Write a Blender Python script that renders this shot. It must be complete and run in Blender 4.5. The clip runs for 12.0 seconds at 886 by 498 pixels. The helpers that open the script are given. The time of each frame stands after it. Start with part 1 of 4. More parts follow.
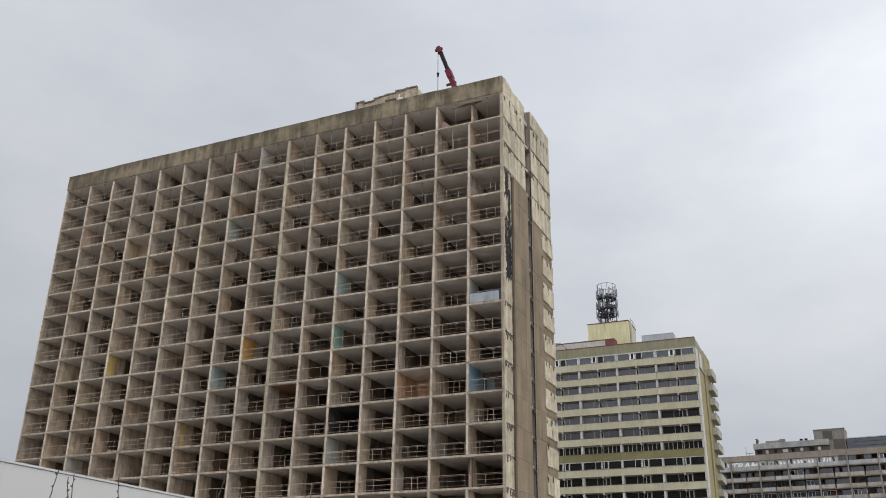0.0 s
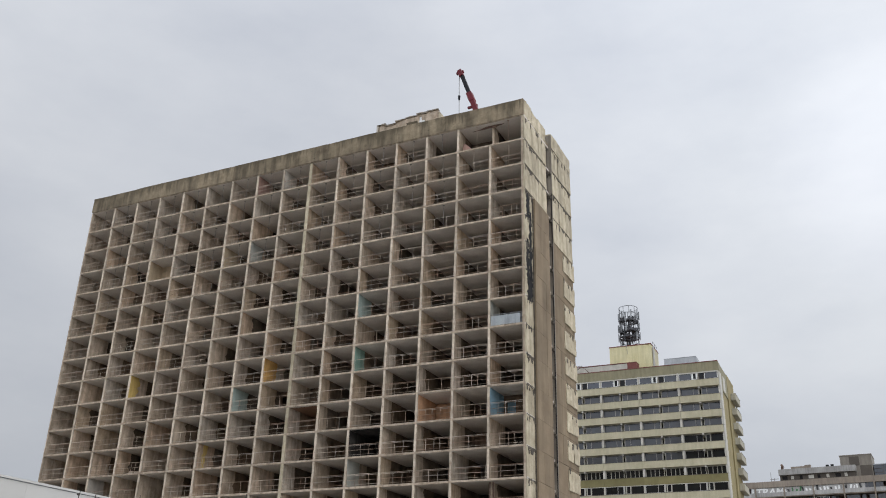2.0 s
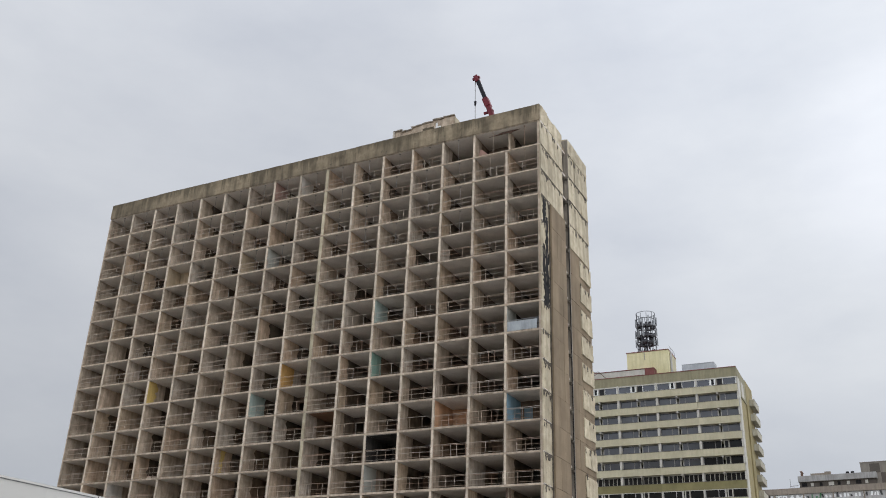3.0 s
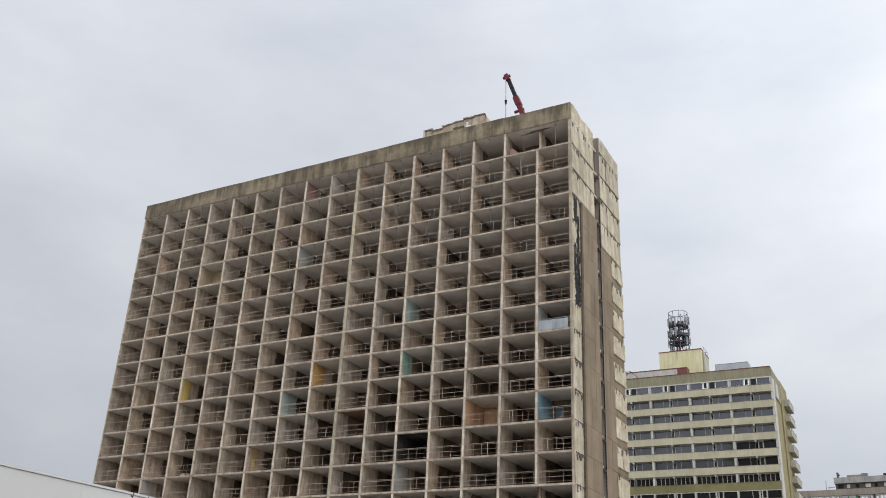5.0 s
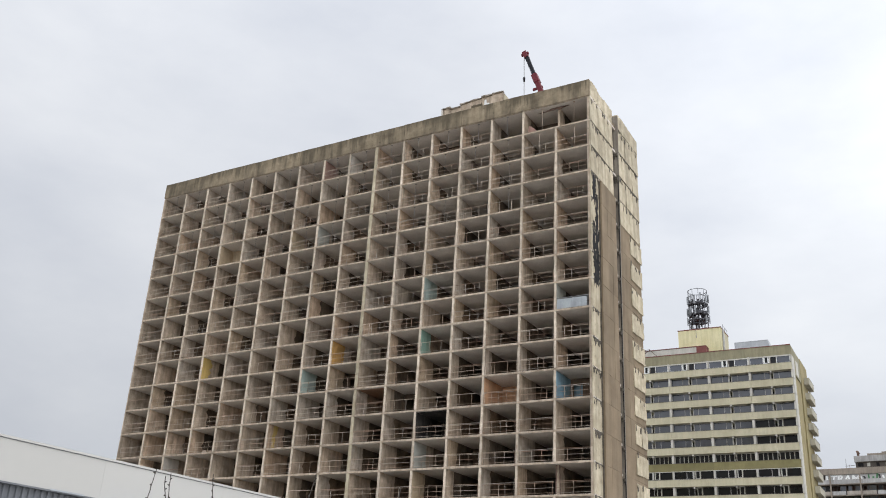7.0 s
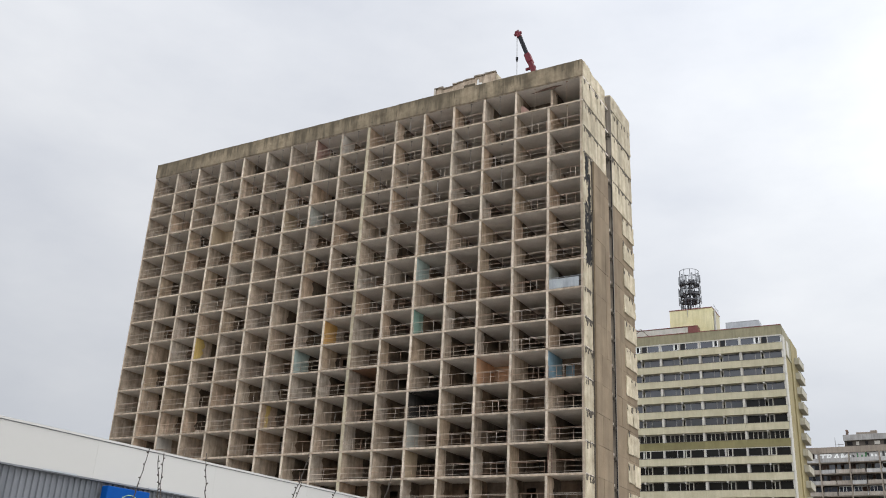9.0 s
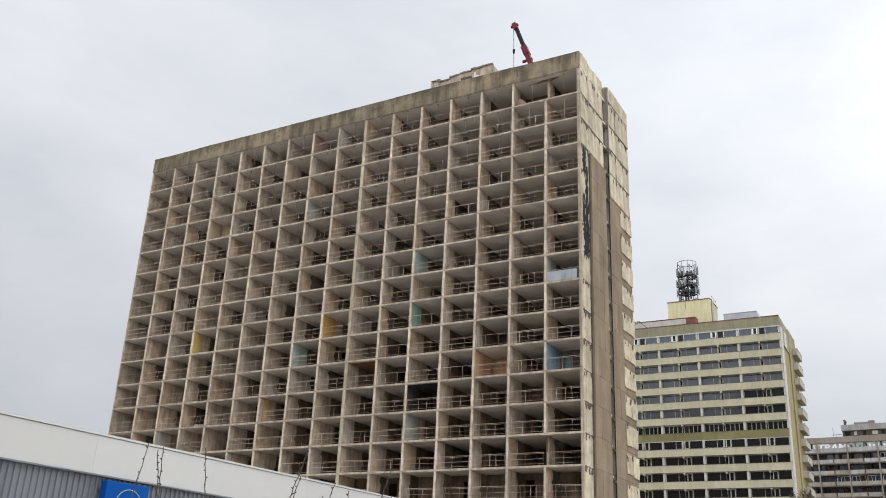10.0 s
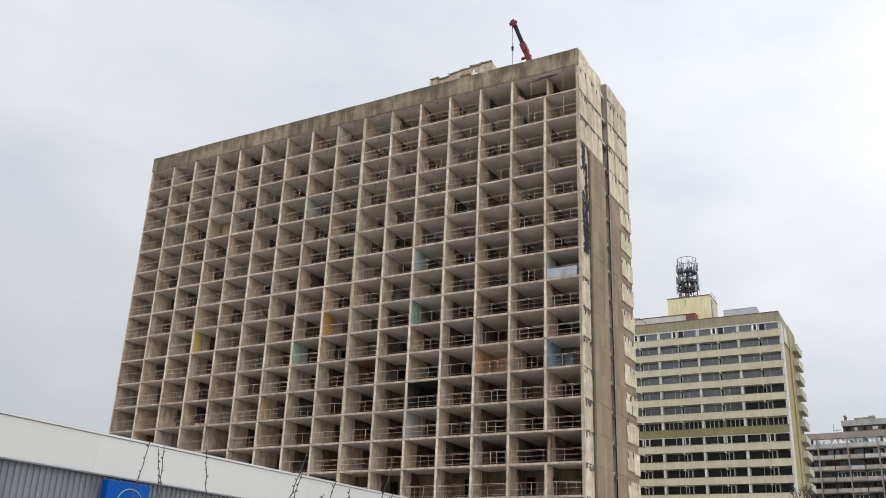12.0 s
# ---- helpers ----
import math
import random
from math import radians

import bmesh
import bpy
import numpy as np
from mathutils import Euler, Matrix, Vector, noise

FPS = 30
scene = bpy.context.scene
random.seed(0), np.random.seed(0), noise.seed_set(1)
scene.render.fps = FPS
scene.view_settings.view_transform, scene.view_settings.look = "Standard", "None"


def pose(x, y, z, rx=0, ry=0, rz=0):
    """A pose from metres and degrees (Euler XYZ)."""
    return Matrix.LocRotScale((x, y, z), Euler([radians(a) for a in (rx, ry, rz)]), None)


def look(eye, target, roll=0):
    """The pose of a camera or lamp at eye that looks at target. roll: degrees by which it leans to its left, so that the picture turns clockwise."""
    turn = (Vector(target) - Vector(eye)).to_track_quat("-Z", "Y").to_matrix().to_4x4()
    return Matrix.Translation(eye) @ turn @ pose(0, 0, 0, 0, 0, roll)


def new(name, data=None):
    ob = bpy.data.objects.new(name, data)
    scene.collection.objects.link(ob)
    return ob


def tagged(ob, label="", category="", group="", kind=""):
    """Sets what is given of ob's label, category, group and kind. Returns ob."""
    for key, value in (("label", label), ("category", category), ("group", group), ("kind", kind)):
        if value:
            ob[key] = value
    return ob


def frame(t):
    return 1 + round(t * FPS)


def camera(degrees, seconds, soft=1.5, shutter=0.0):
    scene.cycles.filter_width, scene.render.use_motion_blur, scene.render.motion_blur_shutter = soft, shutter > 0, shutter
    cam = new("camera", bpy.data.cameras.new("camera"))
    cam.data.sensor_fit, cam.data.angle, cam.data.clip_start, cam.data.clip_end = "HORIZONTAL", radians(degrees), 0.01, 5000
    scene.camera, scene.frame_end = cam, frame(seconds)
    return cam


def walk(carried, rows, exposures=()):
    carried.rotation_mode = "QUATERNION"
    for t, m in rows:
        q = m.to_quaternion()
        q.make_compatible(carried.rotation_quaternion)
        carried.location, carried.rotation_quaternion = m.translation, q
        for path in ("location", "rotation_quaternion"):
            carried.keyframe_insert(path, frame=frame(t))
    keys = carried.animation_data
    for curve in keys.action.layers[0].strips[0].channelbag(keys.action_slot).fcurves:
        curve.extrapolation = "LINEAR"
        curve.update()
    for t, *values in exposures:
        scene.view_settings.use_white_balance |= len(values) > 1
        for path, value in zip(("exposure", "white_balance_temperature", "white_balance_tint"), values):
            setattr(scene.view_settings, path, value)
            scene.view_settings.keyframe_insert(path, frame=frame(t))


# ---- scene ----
cam = camera(51.1, 12.0, 1.0)
EYE = (0.0, 0.0, 1.7)
# seconds, yaw, pitch, roll: the camera is held free and turns where it stands
TURNS = [
    (0, -4.622, 22.871, -0.966), (0.5, -4.656, 23.211, -1.044), (1, -4.444, 23.636, -1.262),
    (1.5, -4.015, 23.967, -1.346), (2, -3.467, 24.224, -1.572), (2.5, -3.004, 24.429, -1.723),
    (3, -2.503, 24.539, -1.896), (5, -0.738, 24.412, -2.604), (5.5, -0.293, 24.175, -2.808),
    (6, -0.017, 23.610, -2.980), (6.5, 0.180, 23.087, -2.942), (8.5, 0.656, 22.959, -3.097),
    (9, -0.086, 21.837, -2.777), (9.5, -0.030, 21.742, -2.509), (10, -0.087, 21.397, -2.419),
    (10.5, -0.006, 21.315, -2.307), (11, 0.085, 21.258, -2.193), (11.5, 0.063, 21.142, -2.120),
    (12, 0.0, 21.249, -2.146),
]
walk(cam, [(t, pose(*EYE, 90 + p, r, y)) for t, y, p, r in TURNS],
     [(0, -0.28, 6330, 10), (0.5, -0.43, 6320, 10), (1, -0.34, 6310, 10), (1.5, -0.27, 6300, 10), (3, -0.23, 6300, 10), (5, -0.11, 6300, 10), (6.5, 0.06, 6350, 10), (9, 0.06, 6420, 10), (12, 0.05, 6420, 10)])

# ---- sky and sun ----
SUN_AZ, SUN_EL = radians(60), radians(38)      # azimuth clockwise from +y
sun_dir = Vector((math.sin(SUN_AZ) * math.cos(SUN_EL), math.cos(SUN_AZ) * math.cos(SUN_EL), math.sin(SUN_EL)))
world = bpy.data.worlds.new("overcast_sky")
scene.world = world
world.use_nodes = True
wn, wl = world.node_tree.nodes, world.node_tree.links
wn.clear()


def wnode(kind, **values):
    n = wn.new(kind)
    for k, v in values.items():
        n.inputs[k].default_value = v
    return n


geo = wn.new("ShaderNodeTexCoord")
sky = wn.new("ShaderNodeTexSky")
sky.sky_type = "NISHITA"
sky.sun_disc = False
sky.sun_elevation, sky.sun_rotation = SUN_EL, SUN_AZ
clouds = wnode("ShaderNodeTexNoise", Scale=2.6, Detail=6.0, Roughness=0.55)
stretch = wnode("ShaderNodeMapping", Scale=(1.0, 1.0, 2.2), Rotation=(0.0, 0.0, 0.4))
wl.new(geo.outputs["Generated"], stretch.inputs[0])
wl.new(stretch.outputs[0], clouds.inputs["Vector"])
shape = wn.new("ShaderNodeValToRGB")
shape.color_ramp.elements[0].position, shape.color_ramp.elements[0].color = 0.32, (0.565, 0.585, 0.63, 1)
shape.color_ramp.elements[1].position, shape.color_ramp.elements[1].color = 0.68, (0.72, 0.73, 0.75, 1)
wl.new(clouds.outputs["Fac"], shape.inputs[0])
# the cloud cover is brightest round the hidden sun and overhead
dot = wn.new("ShaderNodeVectorMath")
dot.operation = "DOT_PRODUCT"
HALO_AZ, HALO_EL = radians(32.6), radians(27.4)
dot.inputs[1].default_value = (math.sin(HALO_AZ) * math.cos(HALO_EL), math.cos(HALO_AZ) * math.cos(HALO_EL), math.sin(HALO_EL))
wl.new(geo.outputs["Generated"], dot.inputs[0])
halo = wn.new("ShaderNodeValToRGB")
halo.color_ramp.elements[0].position, halo.color_ramp.elements[0].color = 0.87, (1, 1, 1, 1)
halo.color_ramp.elements[1].position, halo.color_ramp.elements[1].color = 1.0, (1.5, 1.49, 1.47, 1)
halo.color_ramp.elements.new(0.965).color = (1.21, 1.21, 1.2, 1)
halo.color_ramp.elements.new(0.99).color = (1.28, 1.28, 1.26, 1)
wl.new(dot.outputs["Value"], halo.inputs[0])
axis = wn.new("ShaderNodeSeparateXYZ")
wl.new(geo.outputs["Generated"], axis.inputs[0])
rise = wn.new("ShaderNodeValToRGB")
rise.color_ramp.elements[0].position, rise.color_ramp.elements[0].color = 0.18, (0.47, 0.47, 0.47, 1)
rise.color_ramp.elements[1].position, rise.color_ramp.elements[1].color = 1.0, (1.0, 1.0, 1.0, 1)
rise.color_ramp.elements.new(0.6).color = (0.65, 0.65, 0.65, 1)
wl.new(axis.outputs["Z"], rise.inputs[0])
double = wn.new("ShaderNodeMath")
double.operation = "MULTIPLY"
double.inputs[1].default_value = 2.0
wl.new(rise.outputs[0], double.inputs[0])
m1 = wn.new("ShaderNodeVectorMath")
m1.operation = "MULTIPLY"
wl.new(shape.outputs[0], m1.inputs[0])
wl.new(halo.outputs[0], m1.inputs[1])
m2 = wn.new("ShaderNodeVectorMath")
m2.operation = "SCALE"
wl.new(m1.outputs[0], m2.inputs[0])
wl.new(double.outputs[0], m2.inputs["Scale"])
# the cover is thinner, and brighter, to the south-east, away from the towers
side = wn.new("ShaderNodeVectorMath")
side.operation = "DOT_PRODUCT"
side.inputs[1].default_value = (0.42, -0.77, 0.48)
wl.new(geo.outputs["Generated"], side.inputs[0])
thin = wnode("ShaderNodeMapRange")
thin.inputs["From Min"].default_value, thin.inputs["From Max"].default_value = 0.0, 0.9
thin.inputs["To Min"].default_value, thin.inputs["To Max"].default_value = 1.0, 2.8
wl.new(side.outputs["Value"], thin.inputs["Value"])
m3 = wn.new("ShaderNodeVectorMath")
m3.operation = "SCALE"
wl.new(m2.outputs[0], m3.inputs[0])
wl.new(thin.outputs[0], m3.inputs["Scale"])
bg_clouds = wnode("ShaderNodeBackground", Strength=1.0)
wl.new(m3.outputs[0], bg_clouds.inputs["Color"])
bg_sky = wnode("ShaderNodeBackground", Strength=0.06)
wl.new(sky.outputs[0], bg_sky.inputs["Color"])
both = wnode("ShaderNodeMixShader", Fac=0.9)
wl.new(bg_sky.outputs[0], both.inputs[1])
wl.new(bg_clouds.outputs[0], both.inputs[2])
wout = wn.new("ShaderNodeOutputWorld")
wl.new(both.outputs[0], wout.inputs["Surface"])

sun = new("sun", bpy.data.lights.new("sun", "SUN"))
sun.data.energy, sun.data.angle, sun.data.color = 0.6, radians(25), (1.0, 0.96, 0.9)
sun.matrix_world = look(sun_dir * 100, (0, 0, 0))


# ---- materials ----
def material(name, dark, light, rough=0.85, scale=0.6, grain=9.0, streak=0.0, vary=0.0, bump=0.25, metal=0.0, tints=None, spec=0.3, runs=1.6, drip=None, grit=0.18, spots=0.0):
    """A weathered surface: broad blotches, fine grain, rain streaks, and a shade of its own for each object."""
    m = bpy.data.materials.new(name)
    m.use_nodes = True
    n, l = m.node_tree.nodes, m.node_tree.links
    bsdf = n["Principled BSDF"]
    bsdf.inputs["Metallic"].default_value = metal
    bsdf.inputs["Specular IOR Level"].default_value = spec
    place = n.new("ShaderNodeNewGeometry")
    info = n.new("ShaderNodeObjectInfo")
    blot = n.new("ShaderNodeTexNoise")
    blot.inputs["Scale"].default_value, blot.inputs["Detail"].default_value = scale, 6.0
    blot.inputs["Roughness"].default_value = 0.62
    fine = n.new("ShaderNodeTexNoise")
    fine.inputs["Scale"].default_value, fine.inputs["Detail"].default_value = grain, 4.0
    for t in (blot, fine):
        l.new(place.outputs["Position"], t.inputs["Vector"])
    ramp = n.new("ShaderNodeValToRGB")
    ramp.color_ramp.elements[0].position, ramp.color_ramp.elements[0].color = 0.3, (*dark, 1)
    ramp.color_ramp.elements[1].position, ramp.color_ramp.elements[1].color = 0.7, (*light, 1)
    l.new(blot.outputs["Fac"], ramp.inputs[0])
    col = ramp.outputs[0]

    def times(a, value_socket, lo, hi):
        r = n.new("ShaderNodeMapRange")
        r.inputs["To Min"].default_value, r.inputs["To Max"].default_value = lo, hi
        l.new(value_socket, r.inputs["Value"])
        v = n.new("ShaderNodeVectorMath")
        v.operation = "SCALE"
        l.new(a, v.inputs[0])
        l.new(r.outputs[0], v.inputs["Scale"])
        return v.outputs[0]

    if tints:
        t = n.new("ShaderNodeValToRGB")
        t.color_ramp.interpolation = "CONSTANT"
        els = t.color_ramp.elements
        els[0].position, els[0].color = 0.0, (*tints[0], 1)
        els[1].position, els[1].color = 1.0 / len(tints), (*tints[1], 1)
        for i, c in enumerate(tints[2:], 2):
            els.new(i / len(tints)).color = (*c, 1)
        l.new(info.outputs["Random"], t.inputs[0])
        v = n.new("ShaderNodeVectorMath")
        v.operation = "MULTIPLY"
        l.new(col, v.inputs[0])
        l.new(t.outputs[0], v.inputs[1])
        col = v.outputs[0]
    if vary:
        col = times(col, info.outputs["Random"], 1 - vary, 1 + vary)
    col = times(col, fine.outputs["Fac"], 1 - grit, 1 + grit)
    if spots:
        # chips and damp spots with a hard rim
        sp = n.new("ShaderNodeTexNoise")
        sp.inputs["Scale"].default_value, sp.inputs["Detail"].default_value = 2.4, 5.0
        sp.inputs["Roughness"].default_value = 0.7
        l.new(place.outputs["Position"], sp.inputs["Vector"])
        rim_ = n.new("ShaderNodeMapRange")
        rim_.inputs["From Min"].default_value, rim_.inputs["From Max"].default_value = 0.6, 0.68
        l.new(sp.outputs["Fac"], rim_.inputs["Value"])
        col = times(col, rim_.outputs[0], 1.0, 1.0 - spots)
    if streak:
        sm = n.new("ShaderNodeMapping")
        sm.inputs["Scale"].default_value = (runs, runs, runs * 0.1)
        l.new(place.outputs["Position"], sm.inputs[0])
        run = n.new("ShaderNodeTexNoise")
        run.inputs["Scale"].default_value, run.inputs["Detail"].default_value = 1.5, 5.0
        l.new(sm.outputs[0], run.inputs["Vector"])
        sr = n.new("ShaderNodeMapRange")
        sr.inputs["From Min"].default_value, sr.inputs["From Max"].default_value = 0.42, 0.62
        l.new(run.outputs["Fac"], sr.inputs["Value"])
        col = times(col, sr.outputs[0], 1.0, 1.0 - streak)
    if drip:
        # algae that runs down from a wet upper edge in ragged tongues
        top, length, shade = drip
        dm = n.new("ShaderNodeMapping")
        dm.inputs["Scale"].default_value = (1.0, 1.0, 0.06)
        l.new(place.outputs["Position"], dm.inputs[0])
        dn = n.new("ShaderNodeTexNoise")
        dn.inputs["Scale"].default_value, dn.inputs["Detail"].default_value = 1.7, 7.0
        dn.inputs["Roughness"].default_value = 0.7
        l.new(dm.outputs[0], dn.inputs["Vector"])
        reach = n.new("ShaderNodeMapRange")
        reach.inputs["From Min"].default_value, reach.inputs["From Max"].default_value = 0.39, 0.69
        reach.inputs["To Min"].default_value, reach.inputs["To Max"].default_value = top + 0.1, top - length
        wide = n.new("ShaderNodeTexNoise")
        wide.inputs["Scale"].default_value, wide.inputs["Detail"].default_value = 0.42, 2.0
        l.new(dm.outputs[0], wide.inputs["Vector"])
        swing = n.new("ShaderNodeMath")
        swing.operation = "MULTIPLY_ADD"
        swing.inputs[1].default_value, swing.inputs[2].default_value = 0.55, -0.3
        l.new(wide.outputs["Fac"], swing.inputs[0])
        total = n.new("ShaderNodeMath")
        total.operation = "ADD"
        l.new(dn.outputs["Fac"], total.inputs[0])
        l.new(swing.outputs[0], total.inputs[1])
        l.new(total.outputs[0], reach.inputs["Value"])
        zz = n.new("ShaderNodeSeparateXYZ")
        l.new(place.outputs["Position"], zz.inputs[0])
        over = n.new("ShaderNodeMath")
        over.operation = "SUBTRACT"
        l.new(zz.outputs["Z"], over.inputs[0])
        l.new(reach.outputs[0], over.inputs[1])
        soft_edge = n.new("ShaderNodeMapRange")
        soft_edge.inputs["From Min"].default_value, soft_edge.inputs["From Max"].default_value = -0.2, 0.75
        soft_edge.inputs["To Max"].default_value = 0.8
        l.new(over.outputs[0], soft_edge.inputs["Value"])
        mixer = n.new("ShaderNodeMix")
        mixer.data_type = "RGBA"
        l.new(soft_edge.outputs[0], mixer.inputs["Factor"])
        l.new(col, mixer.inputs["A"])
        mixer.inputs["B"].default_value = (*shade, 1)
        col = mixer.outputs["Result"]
    l.new(col, bsdf.inputs["Base Color"])
    rr = n.new("ShaderNodeMapRange")
    rr.inputs["To Min"].default_value, rr.inputs["To Max"].default_value = max(0.05, rough - 0.12), min(1.0, rough + 0.1)
    l.new(fine.outputs["Fac"], rr.inputs["Value"])
    l.new(rr.outputs[0], bsdf.inputs["Roughness"])
    if bump:
        b = n.new("ShaderNodeBump")
        b.inputs["Strength"].default_value, b.inputs["Distance"].default_value = bump, 0.02
        l.new(fine.outputs["Fac"], b.inputs["Height"])
        l.new(b.outputs[0], bsdf.inputs["Normal"])
    return m


def glass(name, colour, rough=0.06, spec=0.6):
    m = material(name, [c * 0.7 for c in colour], colour, rough, 0.25, 2.0, 0, 0.25, 0.04, spec=spec)
    return m


ROOM_TINTS = [(1.0, 0.97, 0.92), (0.95, 0.95, 0.95), (1.0, 0.93, 0.82), (1.08, 1.05, 1.0), (0.86, 0.84, 0.8), (1.0, 0.9, 0.8), (0.92, 0.95, 0.97), (1.06, 1.0, 0.93)]
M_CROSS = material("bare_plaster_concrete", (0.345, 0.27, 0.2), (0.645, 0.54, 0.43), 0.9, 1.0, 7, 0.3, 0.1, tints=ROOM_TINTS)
# darker twin of the cross wall, the falloff of light put into its colour
M_INNER = material("shaded_inner_wall", (0.07, 0.05, 0.034), (0.225, 0.17, 0.122), 0.9, 0.9, 6, 0.18, 0.4, tints=ROOM_TINTS, runs=1.1)
M_SLAB = material("raw_slab_concrete", (0.44, 0.388, 0.332), (0.59, 0.532, 0.464), 0.9, 0.45, 8, 0.0, 0.1, spots=0.15)
M_EDGE = material("pale_edge_concrete", (0.30, 0.232, 0.165), (0.56, 0.462, 0.358), 0.9, 1.3, 10, 0.3, 0.12, spots=0.4)
M_NIB = material("bare_wall_edge_concrete", (0.40, 0.32, 0.237), (0.70, 0.6, 0.48), 0.9, 1.6, 10, 0.2, 0.16, spots=0.35)
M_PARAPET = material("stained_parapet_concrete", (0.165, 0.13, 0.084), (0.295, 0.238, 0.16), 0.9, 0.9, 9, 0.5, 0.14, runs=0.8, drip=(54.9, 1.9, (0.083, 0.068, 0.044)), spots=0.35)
M_REAR = material("shaded_room_plaster", (0.075, 0.05, 0.034), (0.2, 0.146, 0.105), 0.9, 0.7, 7, 0.2, 0.25, tints=ROOM_TINTS)
RAIL_TINTS = [(1.0, 1.0, 1.0), (0.85, 0.72, 0.62), (1.0, 0.92, 0.82), (0.65, 0.47, 0.38), (0.8, 0.66, 0.58), (0.9, 0.88, 0.88), (1.05, 1.0, 0.95)]
M_RAIL = material("weathered_railing_paint", (0.30, 0.256, 0.212), (0.57, 0.512, 0.442), 0.6, 0.8, 20, 0.0, 0.2, metal=0.2, tints=RAIL_TINTS)
M_PROP = material("grimy_prop_steel", (0.13, 0.12, 0.11), (0.24, 0.22, 0.2), 0.6, 2.0, 20, 0.0, 0.2, metal=0.2)
M_CREAM = material("cream_exposed_aggregate", (0.35, 0.292, 0.196), (0.565, 0.495, 0.36), 0.85, 0.9, 12, 0.24, 0.1, runs=0.9, spots=0.3)
M_BROWN = material("brown_insulation_render", (0.175, 0.128, 0.08), (0.25, 0.192, 0.125), 0.9, 0.35, 12, 0.2, 0.09, runs=0.6)
M_SLOT = material("grey_slot_concrete", (0.26, 0.222, 0.178), (0.37, 0.325, 0.265), 0.9, 0.8, 10, 0.4, 0.05, runs=0.8)
M_BREAK_SHADE = material("joint_dirt_and_shade", (0.05, 0.043, 0.034), (0.16, 0.135, 0.105), 0.95, 2.5, 12, 0.2, 0.2)
M_TAR = material("black_bitumen", (0.008, 0.008, 0.009), (0.028, 0.027, 0.027), 0.85, 2.0, 10, 0.0, 0.1, spec=0.12)
# near-black base colour that holds the shade of unlit interiors
M_VOID = material("interior_shade_wall", (0.03, 0.026, 0.022), (0.07, 0.06, 0.05), 0.95, 0.5, 6, 0, 0.2)
M_STEEL = material("dull_steel", (0.16, 0.16, 0.16), (0.30, 0.30, 0.30), 0.5, 3, 20, 0, 0.1, metal=0.6)
M_RUST = material("rusty_steel", (0.08, 0.05, 0.037), (0.15, 0.095, 0.07), 0.85, 3, 20, 0, 0.1)
M_RED = material("crane_red_paint", (0.09, 0.008, 0.014), (0.15, 0.013, 0.022), 0.6, 1.5, 15, 0, 0, 0.05)
M_BLACK = material("crane_dark_paint", (0.014, 0.014, 0.018), (0.03, 0.03, 0.034), 0.75, 1.5, 15, 0, 0, 0.05, spec=0.1)
M_BOARD = material("whitish_board", (0.27, 0.29, 0.3), (0.35, 0.37, 0.375), 0.6, 1.0, 10, 0.2)
M_FRAME = material("white_window_frame", (0.66, 0.66, 0.64), (0.8, 0.8, 0.78), 0.5, 1, 10, 0, 0.08)
M_SOOT = material("soot_blackened_plaster", (0.012, 0.011, 0.01), (0.08, 0.07, 0.06), 0.95, 0.7, 6, 0.3)
PAINT = {k: material("room_paint_" + k, [c * 0.75 for c in v], v, 0.8, 0.8, 8, 0.15) for k, v in {
    "blue": (0.27, 0.42, 0.51), "teal": (0.42, 0.50, 0.45), "green": (0.28, 0.42, 0.34), "yellow": (0.64, 0.45, 0.15),
    "orange": (0.62, 0.36, 0.12), "peach": (0.60, 0.36, 0.21), "tan": (0.50, 0.39, 0.26), "rust": (0.27, 0.15, 0.085),
    "pale_blue": (0.50, 0.495, 0.435), "rose": (0.40, 0.25, 0.20), "white": (0.58, 0.53, 0.46)}.items()}


# ---- builders ----
def box(bm, x0, x1, y0, y1, z0, z1):
    v = [bm.verts.new(p) for p in ((x0, y0, z0), (x1, y0, z0), (x1, y1, z0), (x0, y1, z0), (x0, y0, z1), (x1, y0, z1), (x1, y1, z1), (x0, y1, z1))]
    for f in ((3, 2, 1, 0), (4, 5, 6, 7), (0, 1, 5, 4), (1, 2, 6, 5), (2, 3, 7, 6), (3, 0, 4, 7)):
        bm.faces.new([v[i] for i in f])
    return bm


def rod(bm, a, b, r0, r1=None, sides=6):
    """A tapered round bar from a to b."""
    a, b = Vector(a), Vector(b)
    r1 = r0 if r1 is None else r1
    q = (b - a).to_track_quat("Z", "Y")
    rings = []
    for p, r in ((a, r0), (b, r1)):
        rings.append([bm.verts.new(p + q @ Vector((math.cos(2 * math.pi * i / sides) * r, math.sin(2 * math.pi * i / sides) * r, 0))) for i in range(sides)])
    for i in range(sides):
        j = (i + 1) % sides
        bm.faces.new((rings[0][i], rings[0][j], rings[1][j], rings[1][i]))
    bm.faces.new(rings[0][::-1])
    bm.faces.new(rings[1])
    return bm


def boxes(*rows):
    bm = bmesh.new()
    for r in rows:
        box(bm, *r)
    return bm


def rough_box(rng, x0, x1, y0, y1, z0, z1, chip=0.04, cuts=4):
    """A block with worn, slightly broken edges."""
    bm = boxes((x0, x1, y0, y1, z0, z1))
    bmesh.ops.subdivide_edges(bm, edges=bm.edges[:], cuts=cuts, use_grid_fill=True)
    for v in bm.verts:
        v.co += Vector((rng.uniform(-chip, chip), rng.uniform(-chip, chip), rng.uniform(-chip, chip)))
    return bm


